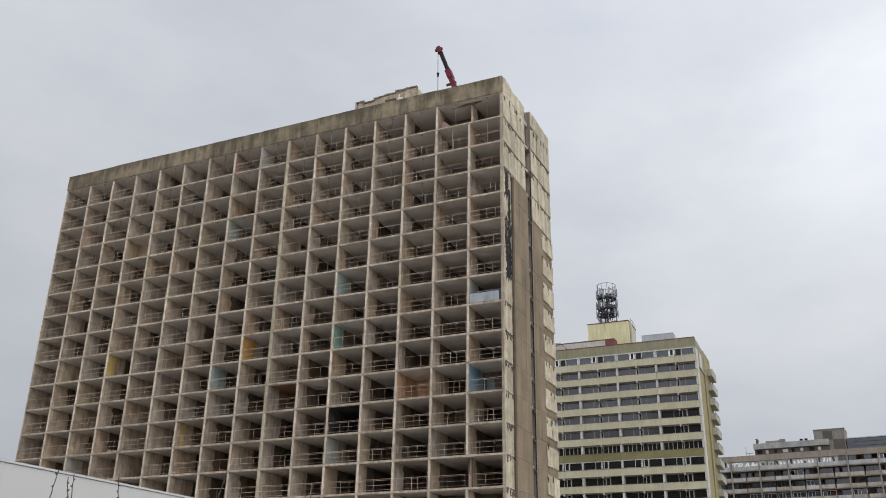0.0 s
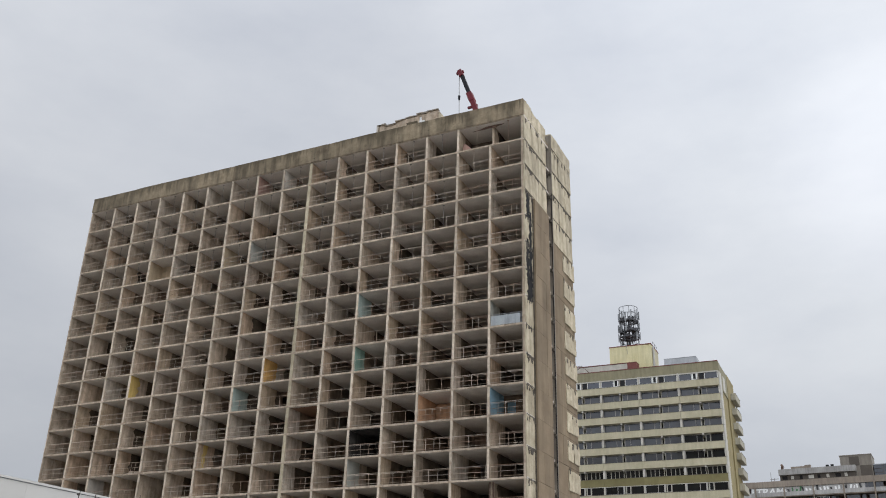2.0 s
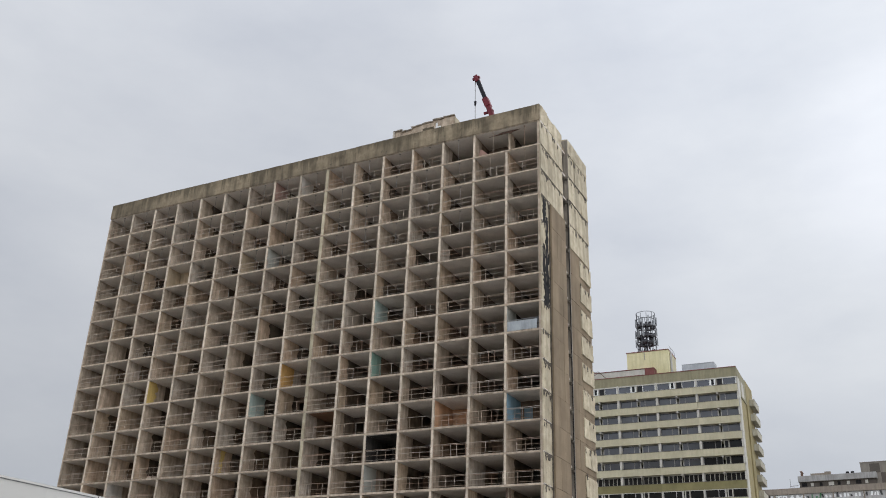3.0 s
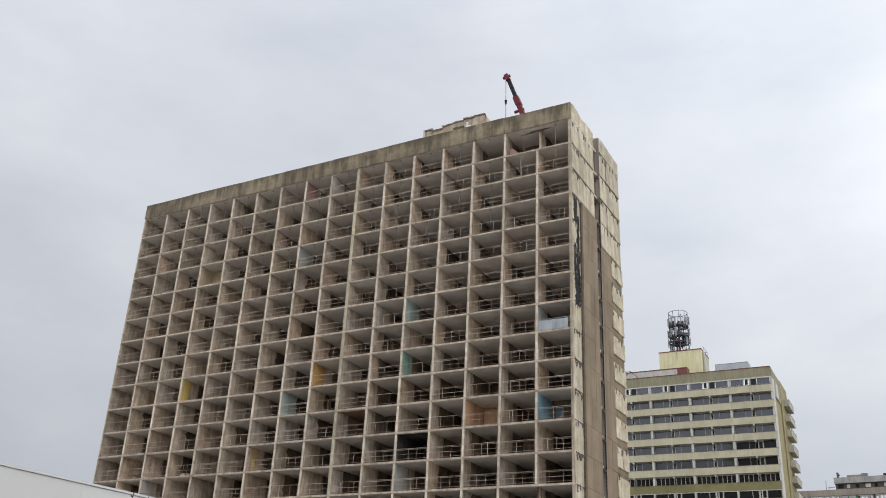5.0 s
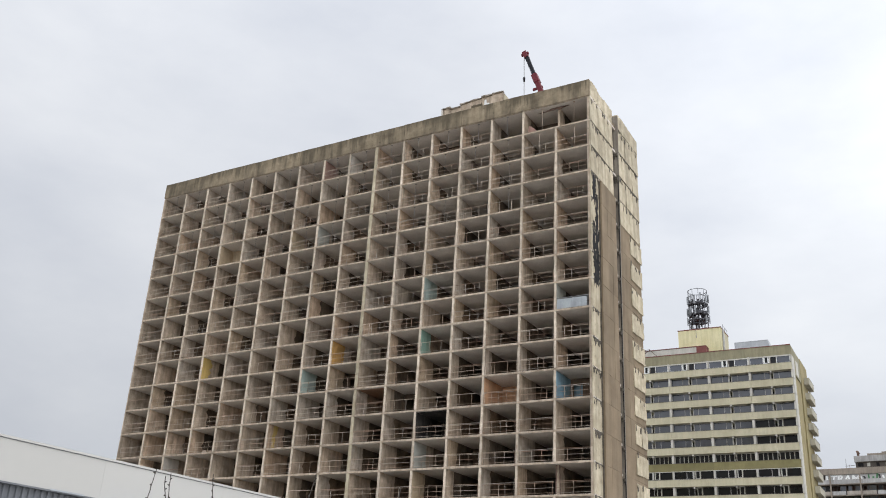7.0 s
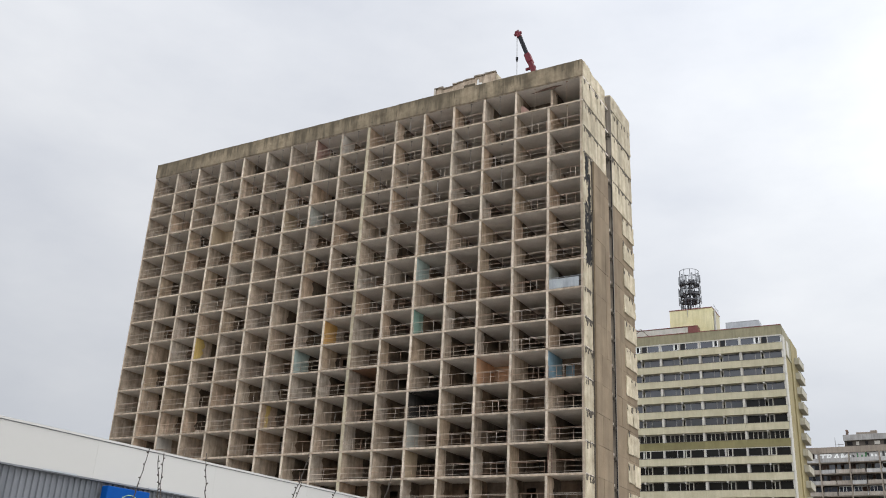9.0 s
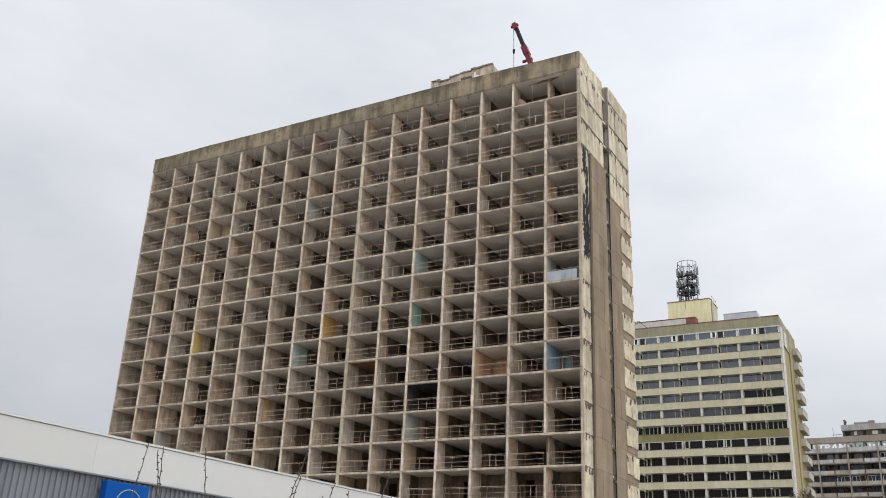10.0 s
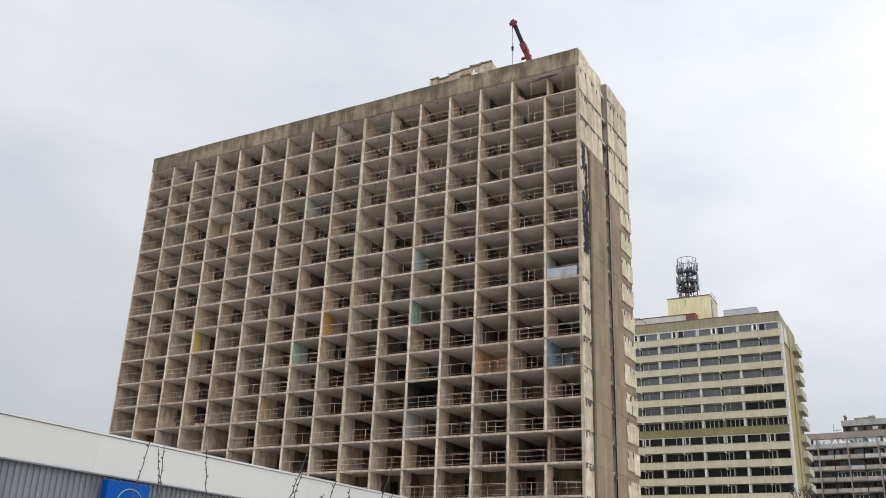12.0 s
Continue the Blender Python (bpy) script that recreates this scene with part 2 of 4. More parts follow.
def mesh_of(name, bm, mat, smooth=False):
    me = bpy.data.meshes.new(name)
    bmesh.ops.recalc_face_normals(bm, faces=bm.faces[:])
    bm.to_mesh(me)
    bm.free()
    me.materials.append(mat)
    if smooth:
        for p in me.polygons:
            p.use_smooth = True
    return me


def part(name, shape_, mat, parent, label="", at=(0, 0, 0), kind=""):
    """Links a bmesh, or a mesh that is shared, as one object under a thing or a part."""
    me = shape_ if isinstance(shape_, bpy.types.Mesh) else mesh_of(name, shape_, mat)
    ob = new(name, me)
    ob.parent = parent
    ob.location = at
    return tagged(ob, label, kind=kind)


def thing(name, m, label, category, group="", kind=""):
    ob = new(name)
    ob.empty_display_size = 0.5
    ob.matrix_world = m
    return tagged(ob, label, category, group, kind)


# ---- ground ----
M_GROUND = material("pale_worn_paving", (0.25, 0.24, 0.222), (0.35, 0.335, 0.31), 0.9, 0.15, 6, 0, 0)
ground = new("ground", mesh_of("ground", boxes((-2500, 2500, -2500, 2500, -0.5, 0.0)), M_GROUND))
tagged(ground, "pale worn concrete paving reaching to the horizon", "ground", kind="structure")

# ---- the gutted tower ----
BAY, STOREY, BAYS, FLOORS, SHOWN = 3.646, 2.8, 16, 19, 16
Z0, ZTOP = 53.0, 54.9               # underside of the parapet, its top
X_LEFT = -BAY * BAYS
DEPTH, ROOM = 13.6, 5.6
tower = thing("apartment_tower", pose(11.616, 79.677, 0, 0, 0, -29.178),
              "gutted concrete high-rise, an open grid of empty rooms with railings", "apartment building")
rng = random.Random(4)


def slab_z(k):
    return Z0 - STOREY * k


# floor slabs, each with a worn front edge
for k in range(0, FLOORS):
    bm = boxes((X_LEFT - 0.1, 0.0, 0.03, 13.3, slab_z(k) - 0.1, slab_z(k) + 0.1))
    part("floor_slab", bm, M_SLAB, tower)
    edge = boxes(*[(X_LEFT + BAY * i - 0.08, X_LEFT + BAY * (i + 1) - 0.08, -0.03 - rng.uniform(0, 0.012), 0.028,
                    slab_z(k) - 0.085 - rng.uniform(0, 0.03), slab_z(k) + 0.075 + rng.uniform(0, 0.02)) for i in range(BAYS)])
    part("slab_edge", edge, M_EDGE, tower, "pale chipped concrete slab edge")

# cross walls, one panel for each storey; a few have lost their front part
H_WALL = STOREY - 0.2


def cross_wall_mesh(t, front, back, mat, name):
    return mesh_of(name, boxes((-t / 2, t / 2, front, back, 0, H_WALL)), mat)


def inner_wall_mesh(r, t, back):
    """The inner stretch of a cross wall: room shade in its dark colour, plaster torn to a ragged edge."""
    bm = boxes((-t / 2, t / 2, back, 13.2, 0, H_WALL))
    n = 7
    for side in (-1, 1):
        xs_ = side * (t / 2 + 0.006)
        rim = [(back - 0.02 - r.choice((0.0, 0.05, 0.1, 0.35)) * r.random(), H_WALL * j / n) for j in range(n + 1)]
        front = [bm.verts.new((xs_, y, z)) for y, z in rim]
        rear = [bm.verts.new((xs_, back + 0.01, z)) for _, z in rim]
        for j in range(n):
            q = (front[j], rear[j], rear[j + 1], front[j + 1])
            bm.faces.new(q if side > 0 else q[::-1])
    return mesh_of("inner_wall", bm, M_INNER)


def nib_mesh(t, r):
    bm = bmesh.new()
    z = 0.0
    while z < H_WALL - 0.01:
        z1 = min(H_WALL, z + r.uniform(0.3, 0.8))
        box(bm, -t / 2 - r.uniform(0, 0.02), t / 2 + r.uniform(0, 0.02), -0.01 - r.uniform(0, 0.012), 0.07, z, z1)
        z = z1
    return mesh_of("wall_edge", bm, M_CREAM if t > 0.3 else M_NIB)


# depths at which the cross walls change to the shade-coloured inner stretch
CUTS = (1.6, 2.1, 2.8, 3.8)
WALL = {(j, c): cross_wall_mesh(0.34 if j else 0.2, 0.07, c - 0.001, M_CROSS, "cross_wall") for j in (False, True) for c in CUTS}
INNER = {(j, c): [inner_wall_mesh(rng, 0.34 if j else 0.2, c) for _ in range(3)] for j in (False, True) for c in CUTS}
NIB = {False: [nib_mesh(0.2, rng) for _ in range(5)], True: [nib_mesh(0.34, rng) for _ in range(3)]}
LOST = {(15, 0), (15, 13)}
for k in range(SHOWN):
    for i in range(1, BAYS):
        at = (X_LEFT + BAY * i, 0, slab_z(k + 1) + 0.1)
        joint = i == 9
        if (i, k) in LOST:
            part("inner_wall", INNER[joint, 2.1][0], None, tower, at=at)
            part("cross_wall", rough_box(rng, -0.1, 0.1, 0.75, 2.098, 0.0, H_WALL, 0.012, 4), M_CROSS, tower, "broken stub of a cross wall", at)
            continue
        c = rng.choice(CUTS if i > 9 else (2.1, 2.8, 3.8, 3.8))
        part("cross_wall", WALL[joint, c], None, tower, at=at)
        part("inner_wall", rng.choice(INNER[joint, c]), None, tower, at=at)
        part("wall_edge", rng.choice(NIB[joint]), None, tower, at=at)
bm = bmesh.new()
for k in range(SHOWN, FLOORS - 1):
    for i in range(1, BAYS):
        box(bm, X_LEFT + BAY * i - 0.1, X_LEFT + BAY * i + 0.1, 0.02, 13.2, slab_z(k + 1) + 0.1, slab_z(k) - 0.1)
part("lower_walls", bm, M_CROSS, tower, kind="stuff")
part("plinth", boxes((X_LEFT, -0.02, 0.1, 13.2, 0, slab_z(FLOORS - 1) - 0.1)), M_BROWN, tower)

# end walls
part("end_wall", boxes((X_LEFT - 0.25, X_LEFT - 0.101, -0.02, 13.3, 0, Z0 - 0.1), ), M_EDGE, tower, "pale concrete end wall")
part("rear_wall", boxes((X_LEFT - 0.1, 0.0, 13.31, 13.6, 0, Z0)), M_CREAM, tower)

# rear room walls with doorways, the shade of the deep rooms put into their colour
W_IN = BAY - 0.2


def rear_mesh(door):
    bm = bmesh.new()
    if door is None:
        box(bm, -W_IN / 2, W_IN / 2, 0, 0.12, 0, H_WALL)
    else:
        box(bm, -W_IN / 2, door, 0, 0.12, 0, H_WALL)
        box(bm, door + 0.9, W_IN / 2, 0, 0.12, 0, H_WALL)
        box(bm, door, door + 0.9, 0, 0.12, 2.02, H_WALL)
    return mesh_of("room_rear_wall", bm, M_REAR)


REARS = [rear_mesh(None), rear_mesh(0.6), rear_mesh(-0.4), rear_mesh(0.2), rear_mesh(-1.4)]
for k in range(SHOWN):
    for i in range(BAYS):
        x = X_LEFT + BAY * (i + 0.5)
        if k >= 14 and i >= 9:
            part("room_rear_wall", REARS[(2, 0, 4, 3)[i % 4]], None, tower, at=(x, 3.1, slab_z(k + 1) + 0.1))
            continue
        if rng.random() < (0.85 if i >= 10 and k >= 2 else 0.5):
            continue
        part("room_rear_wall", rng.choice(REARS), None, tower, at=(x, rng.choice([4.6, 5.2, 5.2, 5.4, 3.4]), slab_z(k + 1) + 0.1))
# backing behind the rooms, coloured near black as deep shade
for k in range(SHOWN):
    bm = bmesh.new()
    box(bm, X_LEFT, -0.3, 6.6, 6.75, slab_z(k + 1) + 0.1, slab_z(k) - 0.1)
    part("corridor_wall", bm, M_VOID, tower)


# balcony railings: a pair of top rails, middle and lower rail, posts; most are bent a little
def bent_rail(r, z, q, s, name):
    a, b = -W_IN / 2 + 0.02, W_IN / 2 - 0.02
    pts = [Vector((a + (b - a) * j / 4, r.uniform(-0.02, 0.02), z + s * (j / 4 - 0.5) + r.uniform(-0.014, 0.014))) for j in range(5)]
    bm = bmesh.new()
    rings = []
    for p in pts:
        rings.append([bm.verts.new(p + Vector((0, math.cos(2 * math.pi * i / 5) * q, math.sin(2 * math.pi * i / 5) * q))) for i in range(5)])
    for ra, rb in zip(rings, rings[1:]):
        for i in range(5):
            bm.faces.new((ra[i], ra[(i + 1) % 5], rb[(i + 1) % 5], rb[i]))
    bm.faces.new(rings[0])
    bm.faces.new(rings[-1][::-1])
    return mesh_of(name, bm, M_RAIL)


def railing_kit(r, posts):
    s = r.uniform(-0.04, 0.04)
    top = bent_rail(r, 1.12, 0.019, s, "railing")
    rails = [bent_rail(r, z, q, s, "rail") for z, q in ((1.01, 0.013), (0.58, 0.014), (0.16, 0.013)) if r.random() < 0.94]
    uprights = []
    for j in range(posts):
        x = -W_IN / 2 + 0.1 + (W_IN - 0.2) * j / (posts - 1) + (r.uniform(-0.22, 0.22) if 0 < j < posts - 1 else 0)
        uprights.append(mesh_of("post", rod(bmesh.new(), (x, 0, 0), (x + r.uniform(-0.06, 0.06), r.uniform(-0.02, 0.02), 1.12), 0.0155, 0.0155, 5), M_RAIL))
    return top, rails, uprights


KITS = [railing_kit(rng, n) for n in (4, 4, 5, 5, 6, 4, 5, 4, 3)]
NO_RAIL = {(6, 1), (1, 6), (7, 6), (6, 7), (13, 0), (14, 0), (15, 0), (4, 0), (5, 0), (7, 1), (3, 3), (3, 8), (7, 2), (2, 13), (15, 7), (6, 13), (10, 14), (1, 8), (4, 12)}
for k in range(SHOWN):
    for i in range(BAYS):
        if (i, k) in NO_RAIL:
            continue
        top, rails, uprights = rng.choice(KITS)
        rl = part("railing", top, None, tower, at=(X_LEFT + BAY * (i + 0.5), 0.05 + rng.uniform(-0.02, 0.04), slab_z(k + 1) + 0.1))
        for me in rails:
            part("rail", me, None, rl)
        for me in uprights:
            part("post", me, None, rl)

# painted rooms: linings on the walls and the ceiling
ROOMS = {(15, 10): "blue", (11, 6): "teal", (11, 8): "green", (8, 8): "orange", (7, 9): "teal", (3, 8): "yellow", (6, 11): "yellow",
         (13, 10): "peach", (11, 13): "tan", (3, 3): "tan", (7, 3): "pale_blue", (6, 3): "tan", (7, 0): "rose", (15, 7): "pale_blue",
         (8, 0): "white", (11, 12): "pale_blue", (2, 12): "white"}


def lining(x, z, mat, depth, ceiling):
    a, b = -W_IN / 2, W_IN / 2
    rows = [(a + 0.004, a + 0.022, 0.09, depth, 0.004, H_WALL - 0.03), (b - 0.022, b - 0.004, 0.3, depth, 0.004, H_WALL - 0.03), (a + 0.03, b - 0.03, depth - 0.08, depth - 0.06, 0.004, H_WALL - 0.03)]
    if ceiling:
        rows.append((a + 0.03, b - 0.03, 0.35, depth - 0.1, H_WALL - 0.022, H_WALL - 0.004))
    part("room_lining", boxes(*rows), mat, tower, "painted wall plaster of one room", at=(x, 0, z))


def torn_lining(r, x, z, mat, front, depth, tear):
    """Paint left on one cross wall, torn off along a ragged rear edge."""
    a, n = -W_IN / 2 + 0.004, 9
    h = H_WALL - 0.03
    bm = bmesh.new()
    rows = []
    for j in range(n + 1):
        f = front + (r.uniform(0, 0.25) if front > 0.2 else 0)
        d = depth * r.uniform(1 - tear, 1 + tear * 0.4)
        rows.append([bm.verts.new((a + q, y, h * j / n)) for y, q in ((f, 0), (d, 0), (d, 0.016), (f, 0.016))])
    for p, q in zip(rows, rows[1:]):
        for i in range(4):
            bm.faces.new((p[i], p[(i + 1) % 4], q[(i + 1) % 4], q[i]))
    bm.faces.new(rows[0])
    bm.faces.new(rows[-1][::-1])
    part("room_lining", bm, mat, tower, "torn wall paint of one room", at=(x, 0, z))


for (i, k), c in ROOMS.items():
    at = X_LEFT + BAY * (i + 0.5), slab_z(k + 1) + 0.1
    if c in ("blue", "peach"):
        lining(*at, PAINT[c], 4.0, False)
    else:
        torn_lining(rng, *at, PAINT[c], 0.7 if (i, k) == (6, 11) else 0.09, {"yellow": 1.5, "orange": 2.3, "green": 2.0, "teal": 2.7}.get(c, 2.4), 0.28 if c == "yellow" else 0.07)
lining(X_LEFT + BAY * 9.5, slab_z(11) + 0.1, PAINT["rust"], 5.0, True)
lining(X_LEFT + BAY * 11.5, slab_z(12) + 0.1, M_SOOT, 5.2, True)

# balcony board, fallen debris, props between the upper slabs
part("balcony_board", rough_box(rng, -W_IN / 2 + 0.05, W_IN / 2 - 0.45, -0.06, -0.02, 0.05, 0.98, 0.008, 2), M_BOARD, tower, "whitish blue balcony board",
     (X_LEFT + BAY * 15.5, 0.12, slab_z(8) + 0.1))
bm = bmesh.new()
rod(bm, (-W_IN / 2, 0, 1.1), (W_IN / 2, 0, 1.1), 0.035)
rod(bm, (W_IN / 2 - 0.35, 0, 0), (W_IN / 2 - 0.35, 0, 1.1), 0.03)
part("railing", bm, M_STEEL, tower, "steel railing behind a board", at=(X_LEFT + BAY * 15.5, 0.12, slab_z(8) + 0.1))
prop = bmesh.new()
rod(prop, (0, 0, 0), (0, 0, H_WALL), 0.02)
box(prop, -0.09, 0.09, -0.09, 0.09, 0, 0.02)
box(prop, -0.09, 0.09, -0.09, 0.09, H_WALL - 0.02, H_WALL)
prop_me = mesh_of("prop", prop, M_PROP)
pale_prop_me = prop_me.copy()
pale_prop_me.materials[0] = M_RAIL
for k in range(4):
    for i in range(0 if k == 0 else 1, BAYS):
        if k > 1 and rng.random() < 0.3:
            continue
        part("prop", pale_prop_me if i >= 14 else prop_me, None, tower, "thin steel prop", (X_LEFT + BAY * (i + 0.5) + rng.uniform(-0.15, 0.25), 0.16 + rng.uniform(0, 0.2), slab_z(k + 1) + 0.1))
for i, k in ((15, 13),):
    bm = bmesh.new()
    rod(bm, (-0.25, 0.5, 0), (-0.2, 0.5, H_WALL), 0.07)
    rod(bm, (0.1, 0.6, 0), (0.05, 0.6, H_WALL), 0.05)
    part("prop", bm, M_RUST, tower, "rusty prop in a broken wall", (X_LEFT + BAY * i + 0.2, 0, slab_z(k + 1) + 0.1))
bm = bmesh.new()
for _ in range(9):
    w = rng.uniform(0.1, 0.35)
    x = rng.uniform(-1.2, 0.9)
    box(bm, x, x + w * 1.6, 0.4 + rng.uniform(0, 0.6), 1.1 + w, 0, w)
part("rubble", bm, M_EDGE, tower, "broken concrete rubble", (X_LEFT + BAY * 3.5, 0, slab_z(12) + 0.1))
part("room_door", boxes((-1.7, 0.2, 1.6, 1.66, 0, H_WALL)), PAINT["tan"], tower, "tan room partition", (X_LEFT + BAY * 3.5, 0.6, slab_z(4) + 0.1))
# torn red-brown sheet under the top slab, and a broken panel leaning on the wall
def prism(pts, y0, y1):
    """A flat plate with the given outline in x and z."""
    bm = bmesh.new()
    f = [bm.verts.new((x_, y0, z_)) for x_, z_ in pts]
    g = [bm.verts.new((x_, y1, z_)) for x_, z_ in pts]
    bm.faces.new(f)
    bm.faces.new(g[::-1])
    for i in range(len(pts)):
        j = (i + 1) % len(pts)
        bm.faces.new((f[i], g[i], g[j], f[j]))
    return bm


bm = prism([(-2.2, 2.3), (-1.3, 2.42), (-0.7, 2.56), (0.5, 2.56), (1.3, 2.5), (0.6, 2.38), (0.15, 2.2), (-0.1, 2.36), (-0.9, 2.3)], 0.5, 0.56)
part("torn_panel", bm, M_RUST, tower, "torn reddish ceiling panel", (X_LEFT + BAY * 15, 0, slab_z(1) + 0.1))
bm = prism([(0.0, 0.0), (1.05, 0.0), (0.95, 0.55), (0.35, 1.15), (0.12, 1.2)], 0.7, 0.76)
part("torn_panel", bm, PAINT["rose"], tower, "reddish panel leaning on a wall", (X_LEFT + BAY * 14 + 0.2, 0, slab_z(1) + 0.1))

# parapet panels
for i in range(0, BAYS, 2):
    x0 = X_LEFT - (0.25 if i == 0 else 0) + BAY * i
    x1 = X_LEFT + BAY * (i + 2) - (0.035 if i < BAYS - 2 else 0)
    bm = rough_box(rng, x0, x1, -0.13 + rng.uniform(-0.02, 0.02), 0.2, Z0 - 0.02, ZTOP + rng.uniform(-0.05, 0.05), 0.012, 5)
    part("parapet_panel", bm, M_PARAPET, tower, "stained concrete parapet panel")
part("roof", boxes((X_LEFT - 0.1, -0.05, 0.2, 13.3, Z0 + 0.1, Z0 + 0.5)), M_BROWN, tower)
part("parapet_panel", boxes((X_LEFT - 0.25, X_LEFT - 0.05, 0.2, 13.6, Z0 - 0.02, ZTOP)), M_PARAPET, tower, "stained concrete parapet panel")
for j, (y0, y1) in enumerate(((0.2, 2.1), (2.12, 4.2), (4.22, 6.4))):
    part("parapet_panel", rough_box(rng, -0.2, 0.02, y0, y1, Z0 + 0.35 - 0.3, ZTOP - (0.0, 0.2, 0.1)[j] + rng.uniform(-0.04, 0.03), 0.05, 4), M_CREAM, tower, "pale concrete parapet panel")
for j, (y0, y1) in enumerate(((7.4, 10.4), (10.42, 13.6))):
    part("parapet_panel", rough_box(rng, -0.9, 0.32, y0, y1, Z0 - 0.02, ZTOP - 0.15 - 0.1 * j, 0.03, 3), M_CREAM, tower, "pale concrete parapet panel")

# gable: front leaf, recessed slot, rear leaf standing further out
part("gable_core", boxes((-0.3, -0.1, -0.01, 6.4, 0, Z0 + 0.04)), M_EDGE, tower)
part("gable_core", boxes((-1.2, -0.75, 6.4, 7.4, 0, ZTOP - 0.35)), M_BROWN, tower, "dark recessed slot")
part("gable_core", boxes((-1.0, 0.24, 7.4, 13.6, 0, ZTOP - 0.4)), M_CREAM, tower)
part("slot_side", boxes((-0.74, 0.32, 7.33, 7.395, 0, ZTOP - 0.3)), M_SLOT, tower, "grey concrete side of the slot")


def gable_panel(r, out, y0, y1, z0, z1, lip, chip, back):
    """A gable panel with worn edges whose lower edge stands proud of the joint."""
    bm = rough_box(r, back, out, y0, y1, z0, z1, chip, 3)
    for v in bm.verts:
        if v.co.x > back + 0.03:
            v.co.x += lip * (z1 - v.co.z) / (z1 - z0)
    return bm


def spall(r, w, h):
    """An irregular dark break in the skin."""
    bm = bmesh.new()
    n = 11
    front, back = [], []
    for i in range(n):
        a = 2 * math.pi * i / n
        q = r.uniform(0.25, 1.0)
        front.append(bm.verts.new((0.012, math.cos(a) * w * q, math.sin(a) * h * q)))
        back.append(bm.verts.new((-0.02, math.cos(a) * w * q, math.sin(a) * h * q)))
    bm.faces.new(front)
    for i in range(n):
        j = (i + 1) % n
        bm.faces.new((front[i], back[i], back[j], front[j]))
    return mesh_of("broken_patch", bm, M_BREAK_SHADE)


SPALLS = [spall(rng, rng.uniform(0.14, 0.32), rng.uniform(0.2, 0.46)) for _ in range(10)]
for k in range(SHOWN + 2):
    z0, z1 = slab_z(k + 1), slab_z(k) - 0.03
    if k < 3:
        spans = ((0.02, 2.08), (2.1, 4.2), (4.22, 6.4))
    else:
        spans = ((0.02, 2.1),)
    for y0, y1 in spans:
        part("gable_panel", gable_panel(rng, rng.uniform(-0.03, 0.005), y0, y1, z0 + rng.uniform(0.0, 0.06), z1, 0.07 if k < 3 else 0.015, 0.012, -0.1), M_CREAM, tower, "cream concrete gable panel")
    for y in ((0.6, 1.5, 2.1, 3.5, 4.2, 5.3) if k < 3 else (0.4, 0.9, 1.3, 1.8)):
        if rng.random() < 0.92:
            part("broken_patch", rng.choice(SPALLS), None, tower, at=(0.02, y + rng.uniform(-0.2, 0.2), z1 - 0.1 - rng.uniform(0, 0.35)))
    spans = ((7.4, 9.5), (9.52, 11.6), (11.62, 13.6)) if k < 4 else ((10.2, 12.0), (12.02, 13.7))
    for y0, y1 in spans:
        low, out = (z0, 0.31) if k < 4 else (z0 + rng.uniform(0.55, 0.8), 0.38)
        part("gable_panel", gable_panel(rng, out + rng.uniform(-0.04, 0.005), y0, y1, low, z1 - (0.02 if k < 4 else 0.25), 0.06 if k < 4 else 0.03, 0.014 if k < 4 else 0.035, 0.24), M_CREAM, tower, "cream concrete gable panel")
    for y in ((7.8, 8.4, 9.5, 10.8, 11.6, 12.8) if k < 4 else (10.4, 11.6, 12.8)):
        if rng.random() < 0.8:
            part("broken_patch", rng.choice(SPALLS), None, tower, at=(0.335 if k < 4 else 0.405, y + rng.uniform(-0.2, 0.2), z1 - (0.15 if k < 4 else 0.3) - rng.uniform(0, 0.4)))
    # fixings and vents in the slot
    if k > 0:
        bm = boxes((-0.12, 0.27, 7.06, 7.328, z1 - 0.5, z1 - 0.3), (-0.1, 0.02, 7.0, 7.06, z1 - 0.95, z1 - 0.3), (0.16, 0.27, 7.0, 7.06, z1 - 0.72, z1 - 0.3))
        part("slot_bracket", bm, M_BREAK_SHADE, tower, "blackened bracket in the slot")
# added dark strip: shade on the cladding's front edge, put in as colour
part("shadow_gap", boxes((-0.05, 0.14, 2.105, 2.138, 0, slab_z(3) - 0.3)), M_BREAK_SHADE, tower, "dark strip painted as shade on the cladding's edge")


def ragged(r, y0, y1, h):
    """A ragged dark break that runs along a panel joint."""
    bm = bmesh.new()
    n = max(4, int((y1 - y0) / 0.07))
    top, low = [], []
    d = 0.05
    for j in range(n + 1):
        y = y0 + (y1 - y0) * j / n
        d = min(max(d + r.uniform(-0.07, 0.065), 0.02), h) if r.random() > 0.1 else r.choice((0.02, 0.03, h * 0.55))
        top.append((y, r.uniform(-0.02, 0.05)))
        low.append((y, -d - r.uniform(0, 0.03)))
    va = [bm.verts.new((0.0, y, z)) for y, z in top]
    vb = [bm.verts.new((0.0, y, z)) for y, z in low]
    vc = [bm.verts.new((-0.05, y, z)) for y, z in top]
    vd = [bm.verts.new((-0.05, y, z)) for y, z in low]
    for j in range(n):
        bm.faces.new((va[j], vb[j], vb[j + 1], va[j + 1]))
        bm.faces.new((va[j], va[j + 1], vc[j + 1], vc[j]))
        bm.faces.new((vb[j], vd[j], vd[j + 1], vb[j + 1]))
    return bm


